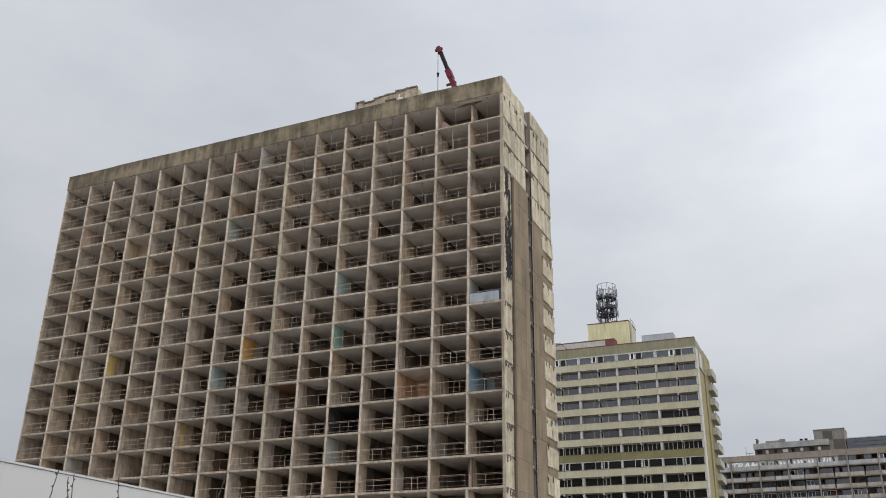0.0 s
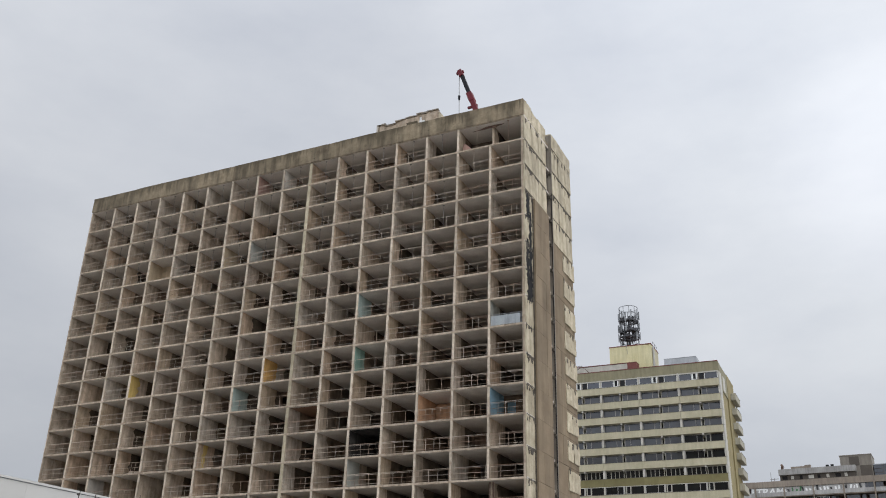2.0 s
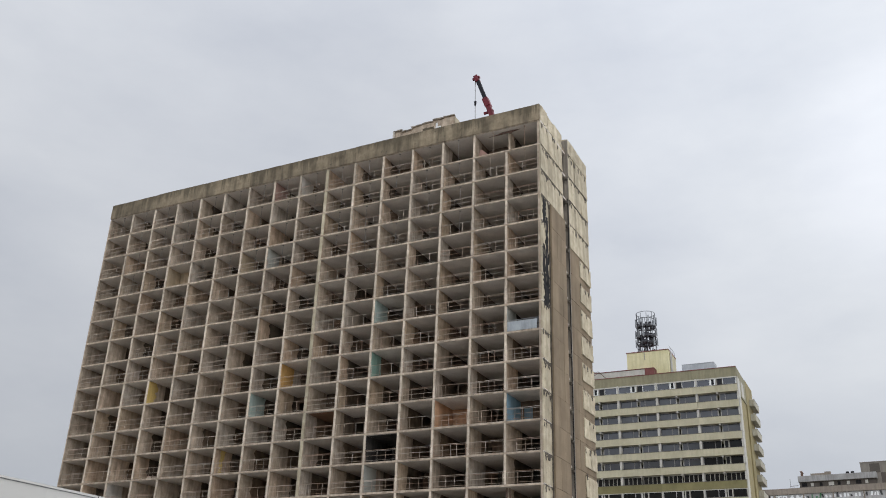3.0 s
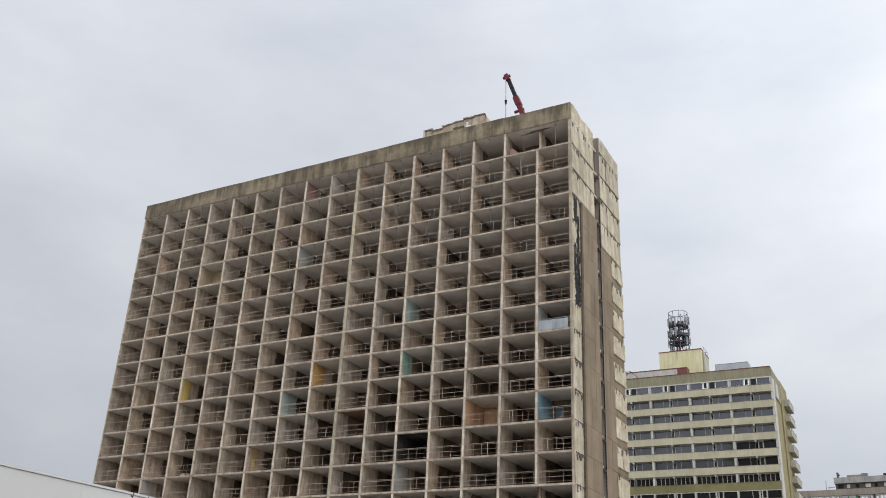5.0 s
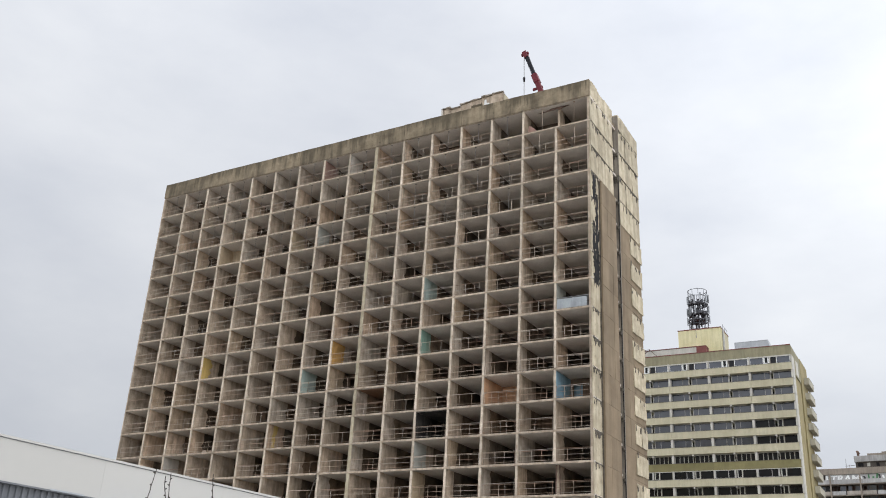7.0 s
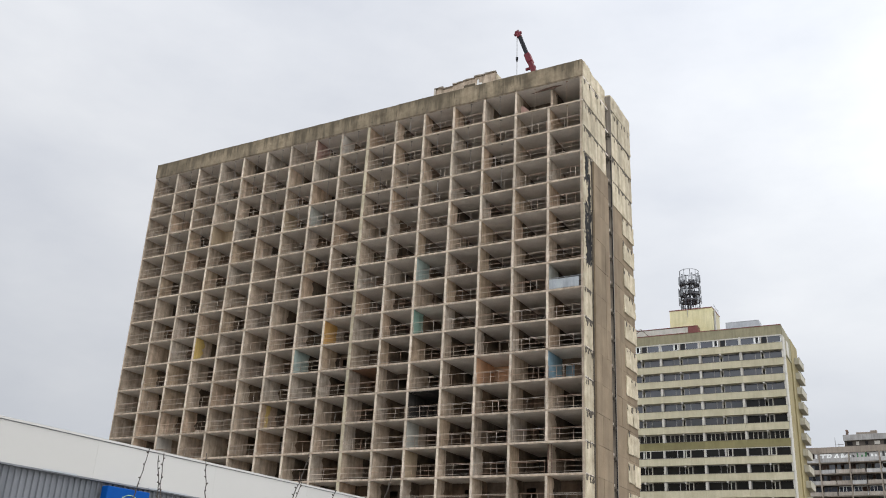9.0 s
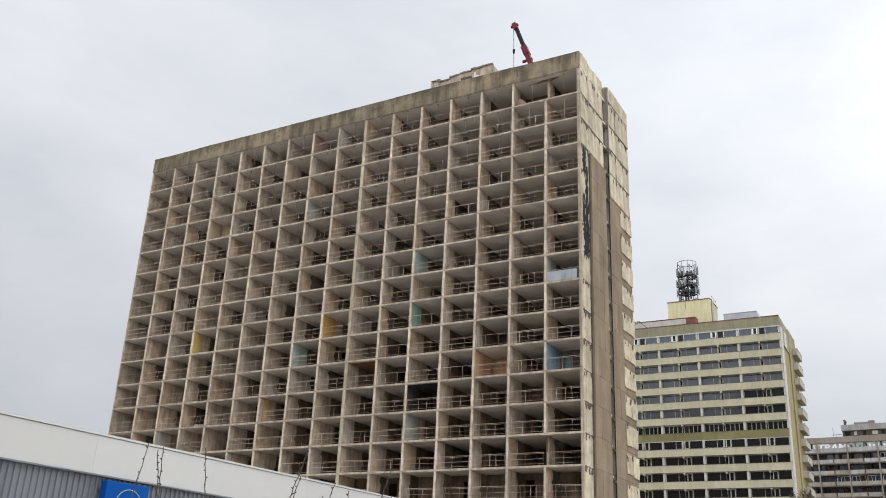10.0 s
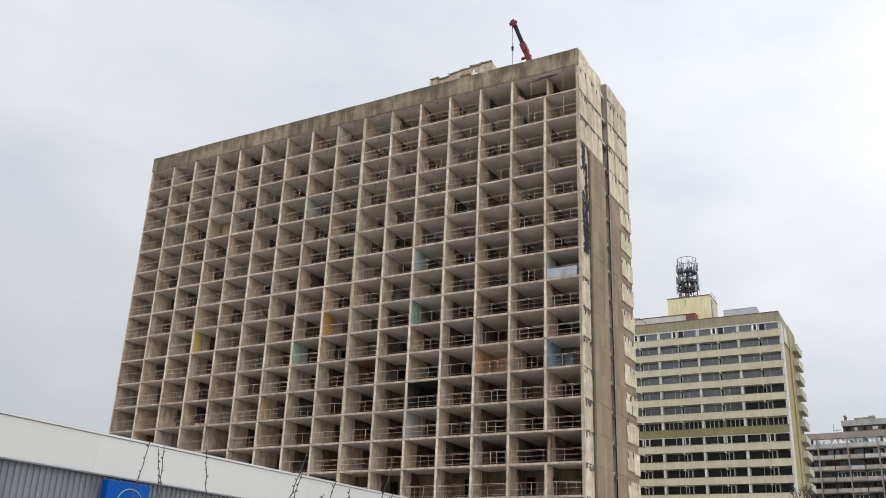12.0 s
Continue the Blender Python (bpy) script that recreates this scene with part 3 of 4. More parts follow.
for k in range(1, SHOWN + 2):
    part("joint_break", ragged(rng, 0.1, 2.05 if k > 2 else 6.3, 0.3), M_BREAK_SHADE, tower, "ragged broken joint", (0.024, 0, slab_z(k) - 0.02))
    if k < 4:
        part("joint_break", ragged(rng, 7.5, 13.5, 0.34), M_BREAK_SHADE, tower, "ragged broken joint", (0.334, 0, slab_z(k) - 0.02))
for k in range(3, SHOWN + 2):
    z1, z0 = slab_z(k) - (0.3 if k == 3 else 0.0), slab_z(k + 1) + 0.025
    for y0, y1 in ((2.14, 3.69), (3.7, 5.0), (5.01, 6.25)):
        part("gable_cladding", boxes((-0.06, 0.29 + rng.uniform(-0.014, 0.014), y0, y1, z0, z1)), M_BROWN, tower, "brown rendered insulation on the gable")
    if k > 3:
        for y0, y1 in ((7.4, 9.0), (9.01, 10.6), (10.61, 13.6)):
            part("gable_cladding", boxes((0.24, 0.3 + rng.uniform(-0.014, 0.014), y0, y1, z0, z1)), M_BROWN, tower, "brown rendered insulation on the gable")
bm = bmesh.new()
rod(bm, (0.25, 7.27, 0), (0.25, 7.27, slab_z(2)), 0.05)
part("drain_pipe", bm, M_TAR, tower, "black vertical drain pipe")
# torn bitumen on the corner panels
def tar_run(r, z_top, z_low, y, w):
    """A ragged black run of torn bitumen."""
    bm = bmesh.new()
    rows = []
    z = z_top
    while z > z_low:
        y += r.uniform(-0.1, 0.1)
        y = min(max(y, 0.35), 1.6)
        half = w * r.uniform(0.55, 1.0) / 2
        rows.append((y - half, min(y + half, 2.08), z))
        z -= r.uniform(0.1, 0.24)
    f = [(bm.verts.new((0.03, a, z)), bm.verts.new((0.03, b, z)), bm.verts.new((-0.03, a, z)), bm.verts.new((-0.03, b, z))) for a, b, z in rows]
    for p, q in zip(f, f[1:]):
        bm.faces.new((p[0], q[0], q[1], p[1]))
        bm.faces.new((p[0], p[2], q[2], q[0]))
        bm.faces.new((p[1], q[1], q[3], p[3]))
    bm.faces.new((f[0][0], f[0][1], f[0][3], f[0][2]))
    bm.faces.new((f[-1][0], f[-1][2], f[-1][3], f[-1][1]))
    return bm


for z_top, z_low, y, w in ((44.4, 41.6, 0.8, 1.0), (42.6, 39.9, 1.6, 0.7), (39.4, 36.2, 0.6, 0.75), (40.2, 35.2, 1.5, 0.95), (36.4, 33.0, 1.25, 1.8)):
    part("tar_patch", tar_run(rng, z_top, z_low, y, w), M_TAR, tower, "torn black bitumen patch")

# ---- roof house of the tower ----
lift_house = thing("roof_house", tower.matrix_world @ pose(-16.2, 5.0, Z0 + 0.5), "low concrete lift house with broken panels on the roof", "roof house")
HZ = 59.3 - Z0 - 0.5
xs = [-4.0, -2.9, -1.6, -0.2, 1.2, 2.6, 3.9]
tops = [0.0, -0.25, 0.05, 0.12, 0.3, 0.35]
for a, b, d in zip(xs, xs[1:], tops):
    part("wall_panel", rough_box(rng, a, b - 0.03, rng.uniform(-0.03, 0.03), 0.2, 0, HZ + d, 0.03, 3), M_EDGE, lift_house)
    part("coping", rough_box(rng, a - 0.05, b, -0.12, 0.3, HZ + d, HZ + d + 0.15, 0.04, 2), M_SLOT, lift_house)
part("wall_panel", rough_box(rng, 3.7, 3.9, 0.2, 5.0, 0, HZ + 0.3, 0.03, 3), M_CREAM, lift_house)
part("wall_panel", rough_box(rng, -4.0, -3.8, 0.2, 5.0, 0, HZ, 0.03, 3), M_CREAM, lift_house)
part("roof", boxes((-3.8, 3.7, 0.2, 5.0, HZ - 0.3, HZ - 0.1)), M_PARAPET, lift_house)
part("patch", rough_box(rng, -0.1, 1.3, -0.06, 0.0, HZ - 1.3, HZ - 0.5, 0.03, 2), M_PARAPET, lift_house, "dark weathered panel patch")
part("patch", prism([(1.55, HZ - 0.95), (2.25, HZ - 0.9), (2.2, HZ - 0.65), (1.85, HZ - 0.6), (1.8, HZ - 0.1), (1.6, HZ - 0.15)], -0.07, -0.031), M_FRAME, lift_house, "white broken patch")
part("corner_strip", boxes((-4.06, -3.86, -0.14, -0.04, 0, HZ - 0.02)), PAINT["white"], lift_house, "pale corner strip")

# ---- crane on the roof ----
crane = thing("roof_crane", tower.matrix_world @ pose(-7.58, 5.0, Z0 + 0.45), "red and black telescopic crane boom standing on the roof", "crane")
T0, T1, T2, T3 = Vector((1.35, 0, 1.2)), Vector((-0.71, 0, 7.0)), Vector((-0.85, 0, 7.4)), Vector((-1.95, 0, 10.45))


def beam(a, b, w, h):
    """A box beam between two points."""
    bm = boxes((-w / 2, w / 2, -h / 2, h / 2, 0, (b - a).length))
    q = (b - a).to_track_quat("Z", "Y").to_matrix().to_4x4()
    bmesh.ops.transform(bm, matrix=Matrix.Translation(a) @ q, verts=bm.verts[:])
    bmesh.ops.bevel(bm, geom=bm.edges[:], offset=0.04, segments=1, affect="EDGES")
    return bm


part("crawler_base", boxes((0.1, 2.5, -0.9, 0.9, 0.0, 0.6), (0.4, 2.2, -0.6, 0.6, 0.6, 1.6)), M_RED, crane)
part("boom_base", beam(T0, T1, 0.6, 0.55), M_RED, crane, "red lower boom section")
part("boom_collar", beam(Vector((-0.42, 0, 6.2)), Vector((-0.84, 0, 7.38)), 0.72, 0.66), M_RED, crane)
part("boom_extension", beam(T1, T3, 0.44, 0.42), M_BLACK, crane, "black telescopic section")
head = part("boom_head", beam(Vector((-1.8, 0, 9.95)), Vector((-2.12, 0, 10.8)), 0.62, 0.5), M_RED, crane, "red boom head")
bm = beam(Vector((-1.6, 0, 10.6)), Vector((-2.5, 0, 10.45)), 0.28, 0.3)
part("sheave_block", bm, M_RED, head)
part("winch", beam(Vector((-1.0, 0, 5.45)), Vector((0.2, 0, 5.55)), 0.22, 0.3), M_RED, crane)
bm = bmesh.new()
rod(bm, (-2.15, 0, 10.3), (-2.05, 0, 4.0), 0.04)
rope = part("rope", bm, M_STEEL, crane, "thin hoist rope")
bm = bmesh.new()
rod(bm, (-2.1, 0, 7.35), (-2.1, 0, 6.85), 0.16, 0.1, 8)
part("hook_block", bm, M_BLACK, rope)

# ---- the cream high-rise behind ----
M_BAND = material("cream_painted_parapet", (0.40, 0.365, 0.25), (0.49, 0.452, 0.322), 0.8, 0.5, 10, 0.1, 0.04)
M_BALCONY = material("dull_cream_balcony", (0.33, 0.306, 0.236), (0.42, 0.394, 0.312), 0.8, 0.5, 10, 0.15, 0.06)
M_OLIVE = material("olive_parapet", (0.15, 0.133, 0.06), (0.22, 0.195, 0.09), 0.8, 0.5, 10, 0.05, 0.04)
M_KHAKI = material("khaki_roof_band", (0.21, 0.19, 0.12), (0.28, 0.256, 0.165), 0.8, 0.5, 10, 0.15, 0.04)
M_OCHRE = material("ochre_end_wall", (0.24, 0.197, 0.095), (0.33, 0.275, 0.142), 0.85, 0.4, 10, 0.2, 0.03)
M_YELLOW = material("pale_yellow_render", (0.58, 0.53, 0.30), (0.68, 0.63, 0.40), 0.85, 0.4, 10, 0.12, 0.02)
M_PALE = material("off_white_paint", (0.42, 0.40, 0.35), (0.55, 0.53, 0.48), 0.7, 0.8, 10, 0.1, 0.05)
M_GLASS = glass("sky_grey_pane", (0.045, 0.052, 0.068), 0.1, 0.9)
M_DARKGLASS = glass("dark_pane", (0.010, 0.011, 0.012), 0.2, 0.25)
M_MAROON = material("maroon_flashing", (0.13, 0.04, 0.035), (0.2, 0.07, 0.06), 0.6, 1, 10)
M_GREYMETAL = material("grey_sheet_metal", (0.34, 0.36, 0.38), (0.46, 0.48, 0.5), 0.5, 0.5, 8, 0.08)
M_MAST = material("dark_mast_steel", (0.045, 0.045, 0.05), (0.10, 0.10, 0.11), 0.6, 2, 10, 0, 0.15)
M_ANTENNA = material("antenna_plastic", (0.16, 0.17, 0.18), (0.34, 0.35, 0.36), 0.5, 2, 10, 0, 0.3)

M_MULLION = material("grey_mullion", (0.34, 0.33, 0.32), (0.46, 0.45, 0.44), 0.6, 1, 10, 0, 0.2)
M_FARDARK_CAP = material("dark_cap_rail", (0.07, 0.06, 0.05), (0.11, 0.095, 0.08), 0.85, 0.3, 6)
BB, BZ, BTOP, BW, BDEP, BS = 7.244, 50.17, 53.32, 5, 19.2, 2.822
block = thing("cream_tower_block", pose(57.75, 157.8, 0, 0, 0, -27.96), "cream tower block with window bands, olive strips and roof aerial", "apartment building")
XL = -BB * BW
rng = random.Random(11)
# the core's near-black colour stands in for shade in the rooms
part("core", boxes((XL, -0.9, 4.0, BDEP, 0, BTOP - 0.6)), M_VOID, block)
part("roof", boxes((XL, -0.3, 0.4, BDEP, BTOP - 0.59, BTOP - 0.35)), M_PARAPET, block)
part("roof_band", boxes((XL, 0.0, -0.05, 0.25, BTOP - 1.75, BTOP)), M_KHAKI, block, "khaki roof parapet")
part("roof_flashing", boxes((XL, 0.06, -0.12, 0.3, BTOP + 0.002, BTOP + 0.12)), M_MAROON, block, "maroon metal edging")
part("white_strip", boxes((XL, -0.02, -0.1, 0.1, BTOP - 1.95, BTOP - 1.755)), M_PALE, block)
BAND = mesh_of("parapet_band", boxes((0.01, BB - 0.01, -0.05, 0.1, -1.24, 0.0)), M_BAND)
OLIVEBAND = mesh_of("parapet_band", boxes((0.01, BB - 0.01, -0.06, 0.1, -1.36, 0.0)), M_OLIVE)
FLOORSLAB = mesh_of("floor_slab", boxes((0, BB, 0.101, 4.0, -1.22, -1.04)), M_BAND)
PILLAR = mesh_of("pillar", boxes((-0.2, 0.2, 0.125, 1.3, 0.067, 1.56)), M_PALE)
STUB = mesh_of("beam_end", boxes((-0.14, 0.14, -0.02, 1.3, 1.26, 1.555)), M_PALE)


def lattice(xs_, zs_, t, d, thick_second=False):
    """One connected frame: bars of half-width t along the given lines."""
    gx, gz = [], []
    for i, x in enumerate(xs_):
        t_ = t * (1.4 if thick_second and i in (1, 2) else 1.0)
        gx += [x - t_, x + t_]
    for z in zs_:
        gz += [z - t, z + t]
    bm = bmesh.new()
    v = {(i, j, k): bm.verts.new((gx[i], -d if k == 0 else d, gz[j])) for i in range(len(gx)) for j in range(len(gz)) for k in (0, 1)}

    def solid(i, j):
        return 0 <= i < len(gx) - 1 and 0 <= j < len(gz) - 1 and (i % 2 == 0 or j % 2 == 0)

    for i in range(len(gx) - 1):
        for j in range(len(gz) - 1):
            if not solid(i, j):
                continue
            for k in (0, 1):
                bm.faces.new((v[i, j, k], v[i + 1, j, k], v[i + 1, j + 1, k], v[i, j + 1, k]))
            for (di, dj), (p, q) in (((-1, 0), ((i, j), (i, j + 1))), ((1, 0), ((i + 1, j), (i + 1, j + 1))), ((0, -1), ((i, j), (i + 1, j))), ((0, 1), ((i, j + 1), (i + 1, j + 1)))):
                if not solid(i + di, j + dj):
                    bm.faces.new((v[*p, 0], v[*q, 0], v[*q, 1], v[*p, 1]))
    return bm


def window_parts(at, kind, w, h):
    """One half bay of glazing: each window with its frame and its panes under it."""
    top = 1.46
    x0, y0, z0 = at
    right = h == 1

    def window(cuts, frame_mat, panes, t=0.04):
        if right and kind != "open":
            cuts, panes = [w - c for c in cuts[::-1]], panes[::-1]
        fr = lattice([c - cuts[0] for c in cuts], (0, top), t, 0.05)
        win = part("window", fr, frame_mat, block, at=(x0 + cuts[0], y0, z0))
        for c, d, mat in zip(cuts, cuts[1:], panes):
            part("pane", boxes((c - cuts[0] + t, d - cuts[0] - t, -0.012, 0.012, t + 0.02, top - t - 0.03)), mat, win)

    if kind == "flush":
        window([0.04, w * 0.7], M_FRAME, [M_GLASS])
        if right:
            window([w * 0.74, w - 0.02], M_FARDARK_CAP, [M_DARKGLASS])
        else:
            window([w * 0.76, w - 0.1], M_FRAME, [M_DARKGLASS], 0.1)
    elif kind == "four":
        window([0.02, w * 0.27, w * 0.5, w * 0.74, w], M_PALE, [M_DARKGLASS] * 4, 0.055)
    elif kind == "open" and right:
        window([w * 0.05, w * 0.28], M_PALE, [M_DARKGLASS], 0.08)
        window([w * 0.33, w], M_FARDARK_CAP, [M_DARKGLASS])
    elif kind == "open":
        window([0.02, w * 0.68, w], M_MULLION, [M_DARKGLASS, M_DARKGLASS])
    else:
        window([0.02, w * rng.choice((0.64, 0.68)), w * 0.96], M_MULLION, [M_GLASS, M_GLASS])
        part("window_pier", boxes((0, w * 0.05, -0.03, 0.05, 0, top)), M_PALE, block, at=(x0 + (0 if right else w * 0.97), y0, z0))


BANDCAP = mesh_of("band_cap", boxes((0.01, BB - 0.01, -0.08, 0.12, 0.002, 0.065)), M_FARDARK_CAP)
for k in range(0, 14):
    zs = BZ - BS * k
    for b in range(BW):
        x = XL + BB * b
        olive = k == 6
        part("parapet_band", OLIVEBAND if olive else BAND, None, block, "olive parapet strip" if olive else "", (x, 0, zs))
        part("band_cap", BANDCAP, None, block, "dark brown cap rail", (x, 0, zs))
        part("floor_slab", FLOORSLAB, None, block, at=(x, 0, zs))
        flush = k in (0, 7)
        if not flush:
            part("pillar", PILLAR, None, block, at=(x + BB, -0.04, zs))
            part("beam_end", STUB, None, block, at=(x + BB / 2, 0, zs))
        y = 0.05 if flush else 0.95
        kind = "flush" if k == 0 else "open" if k == 7 else ("four" if k == 6 else ("wide" if k < 6 and not (k >= 4 and b == BW - 1) else "open"))
        if k > 11:
            continue
        for h in range(2):
            window_parts((x + 0.2 + h * BB / 2, y, zs + 0.07), kind, BB / 2 - 0.36, h)
        if flush:
            part("pillar", boxes((-0.13, 0.13, -0.06, 0.3, 0.02, 1.5)), M_PALE, block, at=(x, 0, zs))
            part("mullion", boxes((BB / 2 - 0.08, BB / 2 + 0.08, -0.04, 0.3, 0.02, 1.5)), M_PALE, block, at=(x, 0, zs))
        if k == 7:
            part("white_strip", boxes((0.02, BB - 0.02, -0.08, 0.1, 0.96, 1.05)), M_PALE, block, at=(x, 0, zs + 0.4))
part("lower_front", boxes((XL, -0.1, 0.3, 4.0, 0, BZ - BS * 13 - 1.4)), M_BAND, block)
# end wall: white corner pier, ochre recess, khaki top
part("corner_pier", boxes((-0.16, 0.12, 0.26, 2.6, 0, BTOP - 1.76)), M_PALE, block, "off-white corner pier")
part("end_wall", boxes((-0.88, -0.1, 2.61, 9.6, 0, BTOP - 4.6)), M_OCHRE, block, "ochre rendered end wall")
part("end_wall", boxes((-0.3, 0.06, 2.61, 9.6, BTOP - 4.59, BTOP)), M_KHAKI, block)
part("end_wall", boxes((-0.88, 0.12, 9.61, BDEP - 1.6, 0, BTOP + 0.12)), M_OCHRE, block)
part("corner_pier", boxes((-0.3, 0.08, 0.26, 2.6, BTOP - 1.75, BTOP - 0.01)), M_KHAKI, block)
part("end_window", boxes((0.062, 0.09, 4.4, 7.0, BTOP - 4.3, BTOP - 1.6)), M_PALE, block, "white panel on the end wall")
bm = boxes((0.0, 0.9, 0.0, 6.0, -0.18, 0.0), (0.8, 0.9, 0.0, 6.0, 0.002, 1.05), (0.02, 0.799, 0.0, 0.1, 0.002, 1.05), (0.02, 0.799, 5.9, 6.0, 0.002, 1.05))
BALCONY = mesh_of("balcony", bm, M_BALCONY)
CAP = mesh_of("balcony_cap", boxes((0.78, 0.93, -0.02, 6.02, 0.0, 0.05)), M_FARDARK_CAP)
for k in range(0, 14):
    bal = part("balcony", BALCONY, None, block, "cream end-wall balcony", (0.13, 12.6, BZ - 0.7 - BS * k))
    part("balcony_cap", CAP, None, bal, at=(0, 0, 1.052))

# roof structures of the cream block
pent = thing("penthouse", block.matrix_world @ pose(-17.1, 5.0, BTOP - 0.35), "pale yellow rooftop machine house with maroon edging", "roof house")
PZ = 59.55 - BTOP + 0.35
part("wall", boxes((-3.8, 4.3, 0, 6.5, 0, PZ)), M_YELLOW, pent)
part("edging", boxes((-3.88, 4.38, -0.08, 6.58, PZ + 0.002, PZ + 0.16)), M_MAROON, pent)
part("side_wall", boxes((4.31, 4.4, 1.2, 5.8, 0, PZ - 0.3)), M_BAND, pent, "cream side cladding")
part("duct", boxes((4.41, 4.7, 0.9, 1.2, 0, PZ - 0.2)), M_MULLION, pent, "grey vertical duct")
bm = bmesh.new()
for x in (2.6, 3.4, 4.2):
    rod(bm, (x, 6.0, PZ + 0.16), (x, 6.0, PZ + 1.2), 0.03)
for x in (4.2,):
    for y in (2.5, 4.2):
        rod(bm, (x, y, PZ + 0.16), (x, y, PZ + 1.2), 0.03)
    rod(bm, (x, 1.8, PZ + 1.2), (x, 6.0, PZ + 1.2), 0.03)
rod(bm, (2.6, 6.0, PZ + 1.2), (4.2, 6.0, PZ + 1.2), 0.03)
part("rail", bm, M_MAST, pent)
part("pipe", rod(bmesh.new(), (-0.3, -0.08, PZ - 1.6), (-0.35, -0.08, PZ + 0.1), 0.05), M_STEEL, pent)

low = thing("roof_annex", block.matrix_world @ pose(-22, 2.2, BTOP - 0.35), "long low white roof annex with a maroon end", "roof house")
part("wall", boxes((-10, 5.1, 0, 2.0, 0, 2.25)), M_PALE, low)
part("end_panel", boxes((5.11, 6.9, -0.02, 2.0, 0, 2.3)), M_MAROON, low)
part("edging", boxes((-10, 6.95, -0.08, 2.05, 2.302, 2.42)), M_MAROON, low)
bm = bmesh.new()
rod(bm, (-6.4, -1.0, 0.3), (-3.5, -1.0, 2.2), 0.06)
rod(bm, (-3.5, -1.0, 2.2), (-1.7, -1.0, 0.4), 0.06)
rod(bm, (-7.5, -1.0, 2.0), (-3.5, -1.0, 2.3), 0.05)
part("davit", bm, M_RUST, low, "rusty roof davit")
vent = thing("roof_unit", block.matrix_world @ pose(-6.7, 2.5, BTOP - 0.35), "flat grey sheet-metal plant unit on the roof", "roof unit")
bm = boxes((-3.25, 3.4, 0, 3.0, 0, 2.4))
for v in bm.verts:
    if v.co.z > 1 and v.co.x > 0:
        v.co.x -= 0.8
part("casing", bm, M_GREYMETAL, vent)
part("lid", boxes((-3.3, 2.65, -0.05, 3.05, 2.402, 2.46)), M_GREYMETAL, vent)

# aerial: a round cage in three tiers hung with panel antennas
mast = thing("antenna_mast", block.matrix_world @ pose(-17.25, 7.0, BTOP - 0.35 + PZ + 0.16), "dark round steel aerial cage with panel antennas", "antenna mast")
MR = 1.85
for j in range(10):
    a = 2 * math.pi * j / 10
    part("upright", rod(bmesh.new(), (math.cos(a) * MR, math.sin(a) * MR, 0.0), (math.cos(a) * MR, math.sin(a) * MR, 8.35), 0.045), M_MAST, mast)
for z, wide in ((1.3, 0.0), (2.1, 0.35), (3.4, 0.35), (4.5, 0.0), (5.5, 0.35), (7.0, 0.0), (8.35, 0.0)):
    bm = bmesh.new()
    for j in range(20):
        a, b = 2 * math.pi * j / 20, 2 * math.pi * (j + 1) / 20
        rod(bm, (math.cos(a) * MR, math.sin(a) * MR, z), (math.cos(b) * MR, math.sin(b) * MR, z), 0.05 if not wide else 0.12)
        if wide and j % 2 == 0:
            rod(bm, (math.cos(a) * MR, math.sin(a) * MR, z), (0, 0, z + 0.3), 0.08, 0.08, 4)
    part("ring", bm, M_MAST, mast)
part("core_pole", rod(bmesh.new(), (0, 0, -0.01), (0, 0, 6.4), 0.16, 0.12, 8), M_MAST, mast)
for j in range(4):
    a = math.pi / 4 + math.pi / 2 * j
    part("leg", rod(bmesh.new(), (math.cos(a) * 1.2, math.sin(a) * 1.2, 0), (math.cos(a) * 0.9, math.sin(a) * 0.9, 6.2), 0.06), M_MAST, mast)
PANEL = mesh_of("panel_antenna", boxes((-0.14, 0.14, -0.09, 0.09, 0, 1.6), (-0.05, 0.05, 0.09, 0.3, 0.3, 1.3)), M_ANTENNA)
for z in (1.2, 3.2, 5.6):
    for j in range(12):
        if rng.random() < 0.25:
            continue
        a = 2 * math.pi * (j + rng.uniform(-0.2, 0.2)) / 12
        ob = part("panel_antenna", PANEL, None, mast, at=(math.cos(a) * (MR + 0.25), math.sin(a) * (MR + 0.25), z + rng.uniform(-0.4, 0.5)))
        ob.rotation_euler = (0, 0, a + math.pi / 2)
UNITS = [mesh_of("radio_unit", boxes((-0.2, 0.2, -0.2, 0.2, 0, h)), M_MAST) for h in (0.4, 0.55, 0.75, 0.9)]
for j in range(60):
    a, q = rng.uniform(0, 6.28), rng.uniform(0.9, 1.65)
    part("radio_unit", rng.choice(UNITS), None, mast, at=(math.cos(a) * q, math.sin(a) * q, (1.95, 3.3, 5.4)[j % 3]))

# ---- the far slab block ----
M_FARBAND = material("grey_balcony_panel", (0.30, 0.29, 0.275), (0.46, 0.45, 0.43), 0.8, 0.3, 6, 0.2, 0.14)
M_FARBROWN = material("brownish_concrete_band", (0.22, 0.183, 0.145), (0.30, 0.256, 0.207), 0.85, 0.3, 6, 0.15, 0.05)
M_FARDARK = material("dark_brown_cladding", (0.07, 0.06, 0.05), (0.11, 0.095, 0.08), 0.85, 0.3, 6, 0, 0.1)
M_FARWARM = material("beige_balcony_panel", (0.28, 0.242, 0.2), (0.40, 0.356, 0.305), 0.8, 0.3, 6, 0.2, 0.14)
M_STAIR = material("grey_brown_stair_concrete", (0.19, 0.168, 0.14), (0.26, 0.236, 0.2), 0.85, 0.3, 6, 0.15, 0.05)
